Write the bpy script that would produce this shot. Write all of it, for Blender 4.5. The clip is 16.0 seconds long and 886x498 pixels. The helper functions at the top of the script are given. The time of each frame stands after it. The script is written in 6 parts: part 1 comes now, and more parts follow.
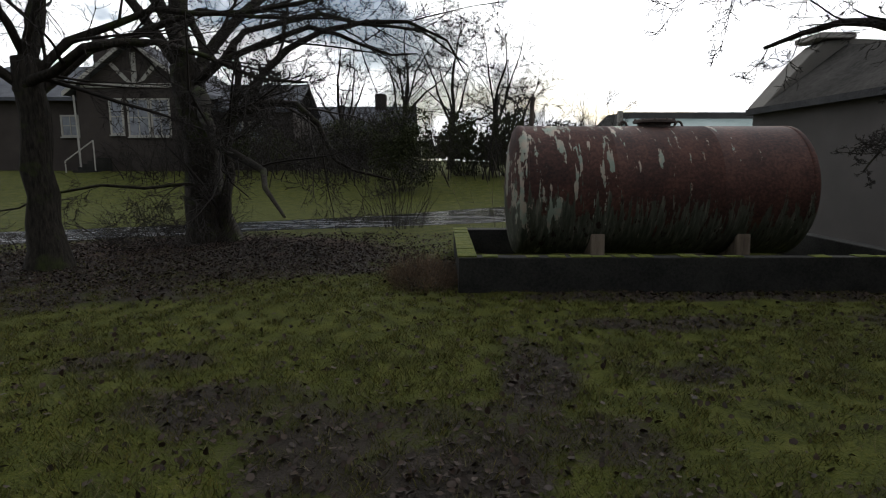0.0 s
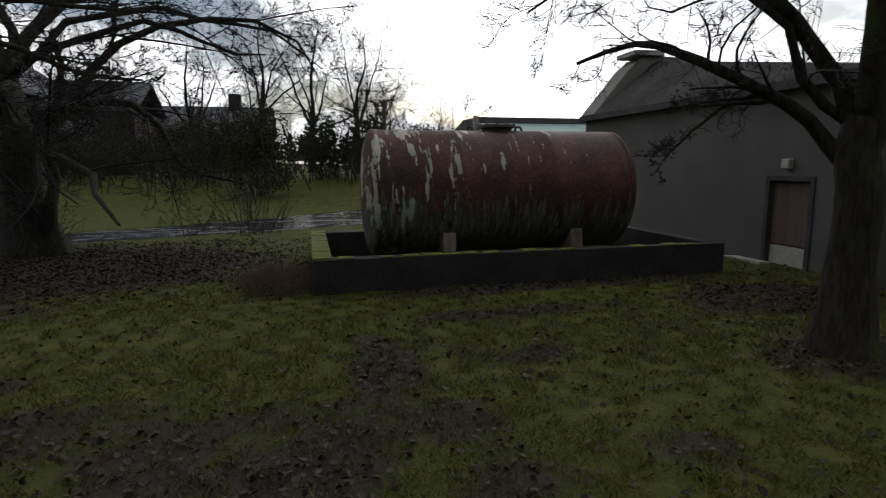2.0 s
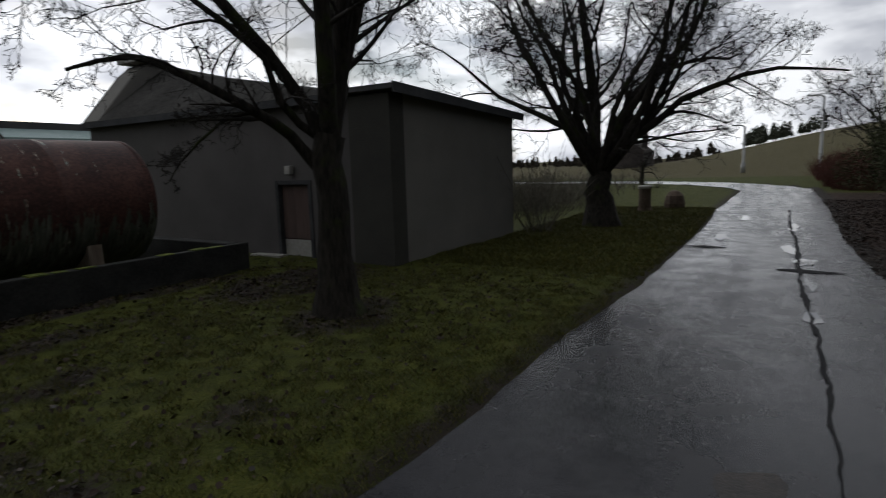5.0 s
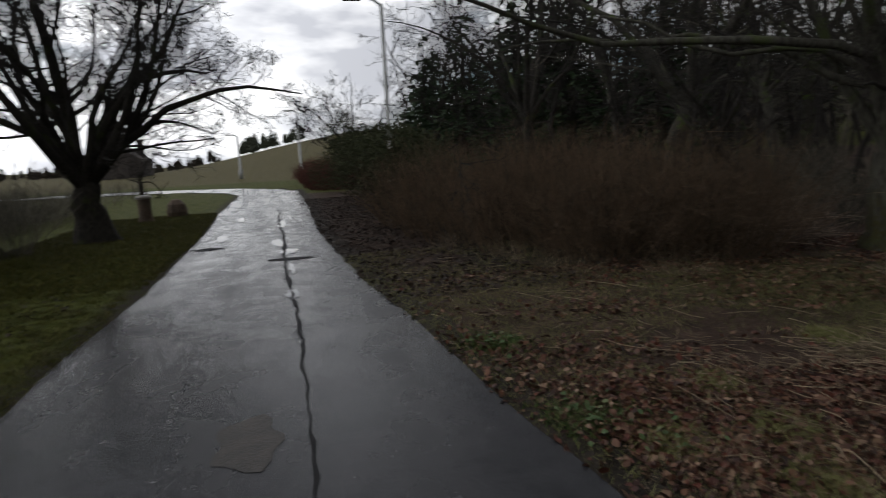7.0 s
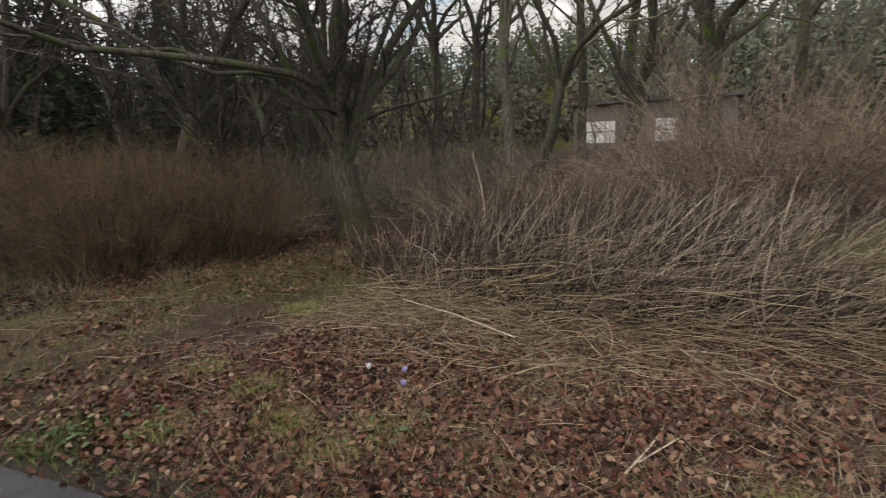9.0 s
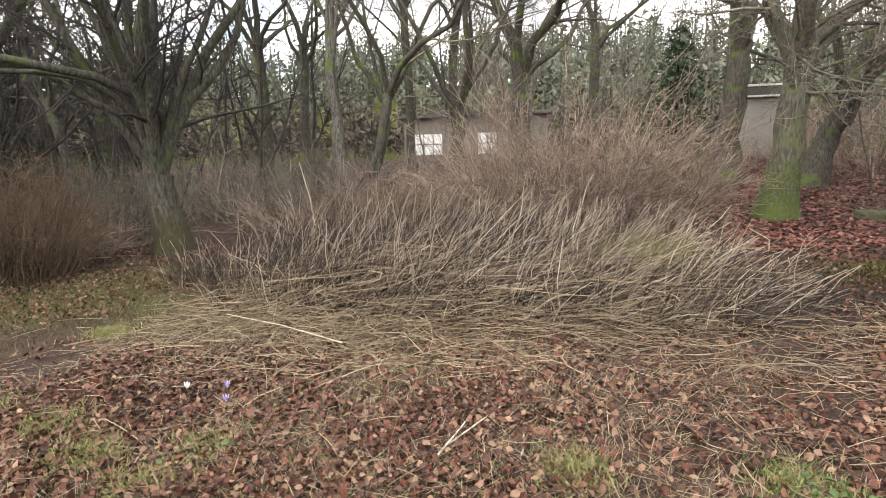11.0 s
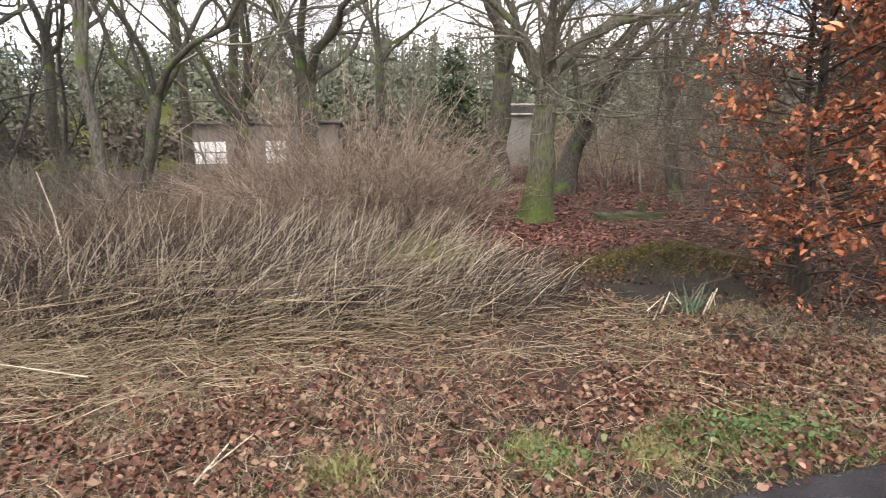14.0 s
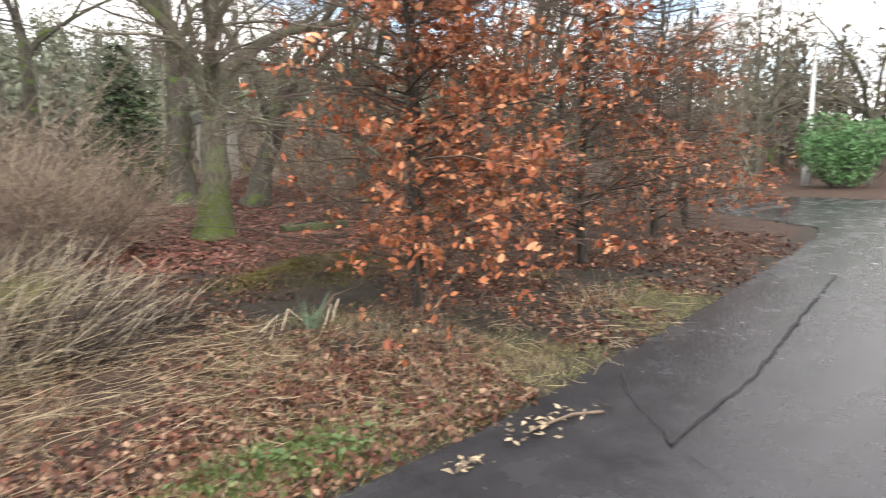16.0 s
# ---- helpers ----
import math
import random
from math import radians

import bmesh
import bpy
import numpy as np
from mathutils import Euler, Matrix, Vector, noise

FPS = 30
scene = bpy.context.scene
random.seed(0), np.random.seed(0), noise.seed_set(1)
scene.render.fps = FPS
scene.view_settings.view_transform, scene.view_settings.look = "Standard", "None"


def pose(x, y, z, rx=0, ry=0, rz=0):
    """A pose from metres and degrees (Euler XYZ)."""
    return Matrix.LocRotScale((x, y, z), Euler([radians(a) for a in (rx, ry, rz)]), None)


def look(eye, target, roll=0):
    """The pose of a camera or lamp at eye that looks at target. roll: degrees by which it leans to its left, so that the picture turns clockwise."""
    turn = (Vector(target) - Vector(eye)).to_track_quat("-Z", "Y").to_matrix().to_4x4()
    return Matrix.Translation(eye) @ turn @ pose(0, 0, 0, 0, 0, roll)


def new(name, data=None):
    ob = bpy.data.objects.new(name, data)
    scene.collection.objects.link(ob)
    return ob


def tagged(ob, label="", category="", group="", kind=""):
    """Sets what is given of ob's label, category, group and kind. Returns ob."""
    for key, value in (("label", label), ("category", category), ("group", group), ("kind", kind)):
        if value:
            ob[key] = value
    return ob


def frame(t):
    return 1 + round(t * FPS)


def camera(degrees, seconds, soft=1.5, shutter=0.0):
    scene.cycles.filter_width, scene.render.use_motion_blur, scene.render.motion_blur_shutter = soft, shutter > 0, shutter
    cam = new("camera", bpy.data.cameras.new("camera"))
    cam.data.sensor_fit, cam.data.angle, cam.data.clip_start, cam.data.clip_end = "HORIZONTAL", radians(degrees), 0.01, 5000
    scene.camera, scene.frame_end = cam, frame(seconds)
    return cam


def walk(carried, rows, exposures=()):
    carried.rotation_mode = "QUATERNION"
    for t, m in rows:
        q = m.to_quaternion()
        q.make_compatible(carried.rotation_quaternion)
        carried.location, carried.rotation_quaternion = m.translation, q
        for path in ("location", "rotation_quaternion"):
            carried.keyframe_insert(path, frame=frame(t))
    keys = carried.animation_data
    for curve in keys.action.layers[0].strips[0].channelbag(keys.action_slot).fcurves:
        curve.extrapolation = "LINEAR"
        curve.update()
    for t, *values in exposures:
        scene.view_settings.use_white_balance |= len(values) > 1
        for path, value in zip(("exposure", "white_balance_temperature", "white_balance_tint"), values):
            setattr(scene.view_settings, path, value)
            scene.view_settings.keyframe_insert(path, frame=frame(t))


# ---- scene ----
cam = camera(76.6, 16.0, soft=1.0, shutter=0.3)
PATH = [
    (0.0, (0.000, 0.000, 1.650), (0.000, 4.941, 0.885), 0.00),
    (0.5, (0.037, -0.040, 1.650), (0.247, 4.898, 0.894), 0.07),
    (1.0, (0.077, -0.082, 1.650), (0.539, 4.839, 0.897), -0.08),
    (1.5, (0.112, -0.130, 1.650), (0.886, 4.753, 0.903), -0.13),
    (2.0, (0.163, -0.183, 1.650), (1.313, 4.626, 0.906), -0.26),
    (2.5, (0.195, -0.238, 1.650), (1.822, 4.432, 0.909), -0.31),
    (3.0, (0.222, -0.296, 1.650), (2.317, 4.184, 0.912), -0.59),
    (5.5, (-0.135, -0.833, 1.650), (4.463, 0.984, 0.900), -2.03),
    (6.0, (-0.243, -0.972, 1.650), (4.606, -0.023, 0.881), -2.38),
    (6.5, (-0.375, -0.948, 1.650), (4.558, -1.133, 0.851), -2.54),
    (7.0, (-0.534, -0.938, 1.650), (4.208, -2.284, 0.818), -2.70),
    (7.5, (-0.755, -0.994, 1.650), (3.497, -3.479, 0.788), -2.80),
    (8.0, (-0.976, -1.019, 1.650), (2.628, -4.368, 0.758), -2.67),
    (8.5, (-1.098, -1.024, 1.650), (1.902, -4.919, 0.737), -2.56),
    (9.0, (-1.145, -1.022, 1.650), (1.245, -5.316, 0.728), -2.25),
    (9.5, (-1.197, -0.983, 1.650), (0.620, -5.549, 0.725), -2.07),
    (12.0, (-1.404, -0.875, 1.650), (-0.651, -5.741, 0.783), -1.22),
    (12.5, (-1.441, -0.860, 1.650), (-0.995, -5.765, 0.788), -1.06),
    (13.0, (-1.479, -0.851, 1.650), (-1.388, -5.777, 0.799), -1.09),
    (13.5, (-1.507, -0.841, 1.650), (-1.794, -5.761, 0.806), -0.96),
    (14.0, (-1.578, -0.858, 1.650), (-2.255, -5.741, 0.817), -0.95),
    (14.5, (-1.785, -0.880, 1.650), (-2.748, -5.717, 0.827), -0.85),
    (15.0, (-2.067, -0.863, 1.650), (-3.268, -5.649, 0.845), -0.88),
    (15.5, (-2.447, -0.843, 1.650), (-4.345, -5.399, 0.852), -1.12),
    (16.0, (-2.875, -0.770, 1.650), (-5.648, -4.853, 0.848), -1.49),
]

EXPOSURE = [(0.0, -1.92, 6400, 10), (2.0, -2.13, 6400, 10), (3.2, -2.38, 6350, 10), (5.5, -2.78, 6250, 10), (6.5, -2.55, 6300, 10), (7.0, -2.36, 6400, 10), (7.6, -2.12, 6600, 10), (8.4, -1.55, 6950, 11),
            (9.0, -0.82, 6950, 12), (9.7, -0.2, 6850, 12), (12.0, 0.44, 6750, 14), (14.0, 0.36, 6750, 15), (16.0, 0.5, 6750, 11)]
walk(cam, [(t, look(eye, target, roll)) for t, eye, target, roll in PATH], EXPOSURE)

# ---- world and sun: bright broken overcast, the sun low behind cloud over the tank ----
world = bpy.data.worlds.new("overcast_sky")
scene.world = world
world.use_nodes = True
wt = world.node_tree
for n in list(wt.nodes):
    wt.nodes.remove(n)
w_out = wt.nodes.new("ShaderNodeOutputWorld")
w_bg = wt.nodes.new("ShaderNodeBackground")
w_sky = wt.nodes.new("ShaderNodeTexSky")
w_sky.sky_type, w_sky.sun_disc = "NISHITA", False
w_sky.sun_elevation, w_sky.sun_rotation = radians(23), radians(25.7)
w_co = wt.nodes.new("ShaderNodeTexCoord")
w_map = wt.nodes.new("ShaderNodeMapping")
w_map.inputs["Scale"].default_value = (1.0, 1.0, 2.6)
w_map.inputs["Location"].default_value = (0.35, 0.1, 0.2)
w_noise = wt.nodes.new("ShaderNodeTexNoise")
w_noise.inputs["Scale"].default_value, w_noise.inputs["Detail"].default_value, w_noise.inputs["Roughness"].default_value = 2.6, 8, 0.55
w_cover = wt.nodes.new("ShaderNodeValToRGB")
w_cover.color_ramp.elements[0].position, w_cover.color_ramp.elements[1].position = 0.40, 0.50
w_tone = wt.nodes.new("ShaderNodeTexNoise")
w_tone.inputs["Scale"].default_value, w_tone.inputs["Detail"].default_value = 4.0, 6
w_grey = wt.nodes.new("ShaderNodeValToRGB")
w_grey.color_ramp.elements[0].position, w_grey.color_ramp.elements[1].position = 0.40, 0.54
w_grey.color_ramp.elements[0].color = (0.98, 1.0, 1.07, 1)
w_grey.color_ramp.elements[1].color = (1.9, 1.9, 1.91, 1)
w_gain = wt.nodes.new("ShaderNodeMix")
w_gain.data_type, w_gain.blend_type = "RGBA", "MULTIPLY"
w_gain.inputs[0].default_value = 1.0
w_gain.inputs[7].default_value = (0.34, 0.34, 0.34, 1)
# cloud is brighter toward the hidden sun
w_dot = wt.nodes.new("ShaderNodeVectorMath")
w_dot.operation = "DOT_PRODUCT"
w_dot.inputs[1].default_value = (0.40, 0.83, 0.39)
w_glow = wt.nodes.new("ShaderNodeMapRange")
w_glow.interpolation_type = "SMOOTHSTEP"
for k_, v_ in ((1, -0.75), (2, 1.0), (3, 1.0), (4, 4.6)):
    w_glow.inputs[k_].default_value = v_
w_lit = wt.nodes.new("ShaderNodeVectorMath")
w_lit.operation = "SCALE"
w_mix = wt.nodes.new("ShaderNodeMix")
w_mix.data_type = "RGBA"
wl = wt.links.new
wl(w_co.outputs["Generated"], w_map.inputs["Vector"])
wl(w_map.outputs[0], w_noise.inputs["Vector"])
wl(w_map.outputs[0], w_tone.inputs["Vector"])
wl(w_noise.outputs[0], w_cover.inputs[0])
wl(w_tone.outputs[0], w_grey.inputs[0])
wl(w_sky.outputs[0], w_gain.inputs[6])
wl(w_cover.outputs[0], w_mix.inputs[0])
wl(w_gain.outputs[2], w_mix.inputs[6])
wl(w_co.outputs["Generated"], w_dot.inputs[0])
wl(w_dot.outputs["Value"], w_glow.inputs[0])
wl(w_grey.outputs[0], w_lit.inputs[0])
wl(w_glow.outputs[0], w_lit.inputs["Scale"])
wl(w_lit.outputs[0], w_mix.inputs[7])
wl(w_mix.outputs[2], w_bg.inputs[0])
w_bg.inputs[1].default_value = 0.95
wl(w_bg.outputs[0], w_out.inputs[0])

sun = new("sun", bpy.data.lights.new("sun", "SUN"))
sun.data.energy, sun.data.angle, sun.data.color = 0.9, radians(14), (1.0, 0.96, 0.9)
sun.matrix_world = look((8, 16.6, 7.8), (0, 0, 0))


# ---- materials ----
def nodes_of(name):
    m = bpy.data.materials.new(name)
    m.use_nodes = True
    t = m.node_tree
    return m, t, t.nodes["Principled BSDF"]


def add(t, kind, **values):
    n = t.nodes.new(kind)
    for k, v in values.items():
        n.inputs[k.replace("_", " ")].default_value = v
    return n


def coords(t, stretch=(1, 1, 1), space="Object"):
    co, mp = add(t, "ShaderNodeTexCoord"), add(t, "ShaderNodeMapping")
    mp.inputs["Scale"].default_value = stretch
    t.links.new(co.outputs[space], mp.inputs["Vector"])
    return mp.outputs[0]


def noise_of(t, vec, scale, detail=4, rough=0.6):
    n = add(t, "ShaderNodeTexNoise", Scale=scale, Detail=detail, Roughness=rough)
    t.links.new(vec, n.inputs["Vector"])
    return n.outputs[0]


def ramp(t, fac, stops):
    r = t.nodes.new("ShaderNodeValToRGB")
    while len(r.color_ramp.elements) < len(stops):
        r.color_ramp.elements.new(0.5)
    for e, (p, c) in zip(r.color_ramp.elements, stops):
        e.position = p
        e.color = (*c, 1) if isinstance(c, tuple) else (c, c, c, 1)
    t.links.new(fac, r.inputs[0])
    return r.outputs[0]


def blend(t, fac, a, b, mode="MIX"):
    m = t.nodes.new("ShaderNodeMix")
    m.data_type, m.blend_type = "RGBA", mode
    for socket, v in ((m.inputs[0], fac), (m.inputs[6], a), (m.inputs[7], b)):
        if isinstance(v, tuple):
            socket.default_value = (*v, 1)
        elif isinstance(v, (int, float)):
            socket.default_value = v
        else:
            t.links.new(v, socket)
    return m.outputs[2]


def bump(t, bsdf, height, strength, distance=0.02):
    b = add(t, "ShaderNodeBump", Strength=strength, Distance=distance)
    t.links.new(height, b.inputs["Height"])
    t.links.new(b.outputs[0], bsdf.inputs["Normal"])


def mat(name, dark, light, fine=40.0, coarse=3.0, rough=0.85, relief=0.3, stretch=(1, 1, 1), island=0.0, metal=0.0, spec=0.3):
    """Two-scale mottled surface between two colours; island: how far single pieces differ."""
    m, t, b = nodes_of(name)
    v = coords(t, stretch)
    f, c = noise_of(t, v, fine), noise_of(t, v, coarse, 3)
    both = blend(t, 0.5, f, c)
    col = ramp(t, both, [(0.36, dark), (0.64, light)])
    if island:
        g = add(t, "ShaderNodeNewGeometry")
        pick = ramp(t, g.outputs["Random Per Island"], [(0.0, 1.0 - island), (1.0, 1.0 + island)])
        col = blend(t, 1.0, col, pick, "MULTIPLY")
    t.links.new(col, b.inputs["Base Color"])
    b.inputs["Roughness"].default_value, b.inputs["Metallic"].default_value = rough, metal
    b.inputs["Specular IOR Level"].default_value = spec
    if relief:
        bump(t, b, f, relief)
    return m


def leaf_mat(name, stops, rough=0.6):
    """Leaves or stalks, each its own tone out of the stops."""
    m, t, b = nodes_of(name)
    g = add(t, "ShaderNodeNewGeometry")
    n = len(stops)
    col = ramp(t, g.outputs["Random Per Island"], [(i / (n - 1), c) for i, c in enumerate(stops)])
    f = noise_of(t, coords(t), 60)
    col = blend(t, 0.35, col, ramp(t, f, [(0.3, 0.35), (0.7, 1.0)]), "MULTIPLY")
    t.links.new(col, b.inputs["Base Color"])
    b.inputs["Roughness"].default_value = rough
    b.inputs["Specular IOR Level"].default_value = 0.15
    return m


def bark_mat(name, dark, light, moss=(0.06, 0.09, 0.015), moss_top=0.0, moss_amount=0.3, foot_colour=(0.055, 0.075, 0.013)):
    m, t, b = nodes_of(name)
    v = coords(t, (1, 1, 0.22))
    f, c = noise_of(t, v, 26, 6), noise_of(t, coords(t), 2.2, 4)
    col = ramp(t, f, [(0.35, dark), (0.68, light)])
    if moss_amount:
        patch = ramp(t, c, [(0.62 - moss_amount * 0.4, 0.0), (0.72 - moss_amount * 0.25, 1.0)])
        col = blend(t, patch, col, moss)
    if moss_top:
        sep = add(t, "ShaderNodeSeparateXYZ")
        t.links.new(coords(t), sep.inputs[0])
        low = add(t, "ShaderNodeMath")
        low.operation = "MULTIPLY_ADD"
        t.links.new(c, low.inputs[0])
        low.inputs[1].default_value = -1.3 * moss_top
        t.links.new(sep.outputs[2], low.inputs[2])
        rag = add(t, "ShaderNodeMath")
        rag.operation = "MULTIPLY_ADD"
        t.links.new(noise_of(t, coords(t, (1, 1, 0.5)), 11, 5), rag.inputs[0])
        rag.inputs[1].default_value = -0.9
        t.links.new(low.outputs[0], rag.inputs[2])
        tuft = ramp(t, noise_of(t, coords(t), 16, 5), [(0.40, 0.0), (0.58, 1.0)])
        foot = blend(t, 1.0, ramp(t, rag.outputs[0], [(0.0, 1.0), (0.45, 0.0)]), tuft, "MULTIPLY")
        col = blend(t, foot, col, foot_colour)
    t.links.new(col, b.inputs["Base Color"])
    b.inputs["Roughness"].default_value = 0.9
    b.inputs["Specular IOR Level"].default_value = 0.2
    bump(t, b, f, 0.7, 0.03)
    return m


M_BARK_DARK = bark_mat("dark_wet_bark", (0.012, 0.010, 0.008), (0.042, 0.036, 0.028), moss=(0.035, 0.045, 0.012), moss_amount=0.18)
M_BARK_MOSSY = bark_mat("mossy_grey_bark", (0.03, 0.028, 0.02), (0.105, 0.098, 0.07), moss=(0.07, 0.085, 0.03), moss_top=0.6, moss_amount=0.22, foot_colour=(0.045, 0.07, 0.007))
M_BARK_LICHEN = bark_mat("dark_lichened_bark", (0.018, 0.016, 0.012), (0.085, 0.08, 0.062), moss=(0.05, 0.06, 0.022), moss_top=0.12, moss_amount=0.25, foot_colour=(0.05, 0.045, 0.015))
M_BARK_GREY = bark_mat("grey_bark", (0.02, 0.018, 0.014), (0.078, 0.071, 0.056), moss_amount=0.22)
M_BARK_BIRCH = bark_mat("pale_birch_bark", (0.032, 0.029, 0.023), (0.14, 0.13, 0.11), moss_amount=0.2)
M_TWIG_DARK = mat("dark_twigs", (0.012, 0.010, 0.008), (0.036, 0.03, 0.025), 30, 3, relief=0, island=0.3)
M_TWIG_GREY = mat("grey_brown_twigs", (0.038, 0.034, 0.024), (0.15, 0.135, 0.10), 30, 3, relief=0, island=0.6)
M_TWIG_BROWN = mat("dark_brown_twigs", (0.022, 0.015, 0.011), (0.085, 0.06, 0.044), 30, 3, relief=0, island=0.5)
M_SHRUB_RED = mat("red_brown_stems", (0.04, 0.027, 0.016), (0.155, 0.105, 0.062), 20, 2, relief=0, island=0.45)
M_SHRUB_DEEP = mat("deep_red_stems", (0.035, 0.013, 0.010), (0.12, 0.042, 0.028), 20, 2, relief=0, island=0.4)
M_SHRUB_TAN = mat("tan_brown_twigs", (0.07, 0.051, 0.038), (0.29, 0.22, 0.165), 20, 2, relief=0, island=0.6)
M_REED = leaf_mat("dry_straw_stalks", [(0.07, 0.052, 0.038), (0.43, 0.36, 0.265), (0.15, 0.115, 0.082), (0.52, 0.45, 0.34), (0.09, 0.068, 0.05), (0.31, 0.25, 0.18)], 0.6)
M_REED_DARK = leaf_mat("shade_toned_dead_stems", [(0.02, 0.015, 0.013), (0.055, 0.04, 0.035), (0.032, 0.024, 0.02), (0.10, 0.078, 0.066), (0.016, 0.012, 0.010)], 0.7)
M_STRAW = leaf_mat("flattened_straw", [(0.08, 0.058, 0.038), (0.42, 0.335, 0.22), (0.15, 0.112, 0.07), (0.27, 0.21, 0.135), (0.05, 0.036, 0.025)], 0.7)
M_LITTER = leaf_mat("fallen_leaves", [(0.02, 0.011, 0.009), (0.12, 0.038, 0.024), (0.05, 0.024, 0.016), (0.17, 0.085, 0.05), (0.028, 0.016, 0.013), (0.075, 0.028, 0.019), (0.26, 0.165, 0.105), (0.04, 0.02, 0.014), (0.12, 0.05, 0.028)], 0.45)
M_LITTER_RED = leaf_mat("russet_leaf_carpet", [(0.05, 0.018, 0.014), (0.16, 0.055, 0.038), (0.09, 0.035, 0.026), (0.25, 0.12, 0.085), (0.12, 0.04, 0.03)], 0.5)
M_LITTER_DARK = leaf_mat("wet_dark_leaves", [(0.012, 0.009, 0.007), (0.036, 0.021, 0.015), (0.06, 0.042, 0.03), (0.02, 0.014, 0.010), (0.03, 0.018, 0.013)], 0.55)
M_BEECH = leaf_mat("orange_beech_leaves", [(0.11, 0.03, 0.015), (0.24, 0.07, 0.028), (0.42, 0.20, 0.10), (0.15, 0.037, 0.017), (0.28, 0.095, 0.038), (0.13, 0.034, 0.015)], 0.5)
M_GRASS = leaf_mat("mossy_grass_blades", [(0.022, 0.027, 0.006), (0.07, 0.076, 0.010), (0.15, 0.13, 0.03), (0.04, 0.048, 0.006), (0.06, 0.05, 0.018)], 0.6)
M_GRASS_DULL = leaf_mat("olive_winter_grass", [(0.04, 0.043, 0.014), (0.09, 0.09, 0.03), (0.16, 0.14, 0.07), (0.06, 0.06, 0.02), (0.03, 0.034, 0.010)], 0.7)
M_GRASS_PALE = leaf_mat("yellow_green_moss_tufts", [(0.10, 0.105, 0.035), (0.25, 0.24, 0.10), (0.15, 0.155, 0.05), (0.20, 0.17, 0.08)], 0.7)
M_WEED = leaf_mat("bright_green_weeds", [(0.035, 0.06, 0.018), (0.085, 0.13, 0.04), (0.06, 0.085, 0.025), (0.11, 0.115, 0.04)], 0.5)
M_WEED_FRESH = leaf_mat("fresh_weed_leaves", [(0.035, 0.06, 0.022), (0.075, 0.115, 0.045), (0.05, 0.08, 0.025), (0.12, 0.135, 0.06)], 0.5)
M_DAFF = leaf_mat("blue_green_shoots", [(0.05, 0.085, 0.05), (0.10, 0.14, 0.09)], 0.5)
M_FIR = leaf_mat("dark_fir_needles", [(0.018, 0.035, 0.016), (0.045, 0.07, 0.03), (0.03, 0.05, 0.022)], 0.7)
# lightened needle tones: distance haze is put into the colour
M_PINE_FAR = leaf_mat("haze_paled_conifers", [(0.07, 0.08, 0.055), (0.13, 0.14, 0.10), (0.095, 0.105, 0.075)], 0.9)
M_LAUREL = leaf_mat("green_laurel_leaves", [(0.035, 0.08, 0.03), (0.08, 0.16, 0.06), (0.05, 0.11, 0.04)], 0.4)
M_GORSE = leaf_mat("dull_green_broom", [(0.026, 0.032, 0.013), (0.062, 0.07, 0.03), (0.04, 0.042, 0.018)], 0.8)
M_WOOD = mat("weathered_wood", (0.10, 0.075, 0.055), (0.24, 0.19, 0.14), 22, 3, stretch=(1, 1, 0.15))
M_LOG = mat("wet_rotten_wood", (0.05, 0.035, 0.025), (0.14, 0.10, 0.07), 18, 2)
M_CONC = mat("damp_concrete", (0.012, 0.012, 0.011), (0.04, 0.039, 0.034), 30, 2.2)
M_MOSS_DARK = mat("dark_damp_moss", (0.022, 0.028, 0.012), (0.06, 0.072, 0.028), 50, 4, relief=0.6)
M_MOSS = mat("moss_cap", (0.05, 0.075, 0.01), (0.16, 0.17, 0.03), 60, 5, relief=0.8)
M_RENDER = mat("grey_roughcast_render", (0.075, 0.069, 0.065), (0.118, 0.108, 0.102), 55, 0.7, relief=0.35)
M_RENDER_DARK = mat("dark_roughcast_render", (0.035, 0.034, 0.029), (0.065, 0.061, 0.05), 50, 0.9, relief=0.35)
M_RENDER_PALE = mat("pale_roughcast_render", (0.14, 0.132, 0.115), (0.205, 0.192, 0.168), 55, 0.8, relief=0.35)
M_ROOF = mat("grey_roof_felt", (0.05, 0.05, 0.05), (0.105, 0.10, 0.098), 25, 1.5, relief=0.2)
M_ROOF_DULL = mat("weathered_roof_sheet", (0.035, 0.034, 0.031), (0.075, 0.071, 0.065), 12, 1.2, rough=1.0, relief=0.3, spec=0.02)
M_SLATE = mat("blue_grey_slate", (0.06, 0.065, 0.075), (0.13, 0.135, 0.15), 20, 1.2, relief=0.2)
M_PALE = mat("pale_cement", (0.26, 0.25, 0.22), (0.42, 0.40, 0.36), 20, 1.5)
M_FASCIA = mat("dark_fascia_board", (0.03, 0.03, 0.032), (0.07, 0.07, 0.07), 20, 2)
M_HOUSE = mat("brown_harled_wall", (0.042, 0.035, 0.031), (0.078, 0.065, 0.057), 30, 0.6)
M_TRIM = mat("cream_timber_trim", (0.36, 0.35, 0.31), (0.52, 0.50, 0.45), 20, 2)
M_GLASS_PANE = mat("dull_window_pane", (0.20, 0.21, 0.24), (0.36, 0.38, 0.42), 3, 0.8, rough=0.15, relief=0, spec=0.6)
M_GREENROOF = mat("pale_green_sheet_roof", (0.22, 0.30, 0.28), (0.34, 0.42, 0.40), 12, 1, rough=0.5, relief=0)
M_METAL = mat("galvanised_pole", (0.26, 0.26, 0.25), (0.42, 0.42, 0.40), 30, 3, rough=0.5, relief=0.1, metal=0.3)
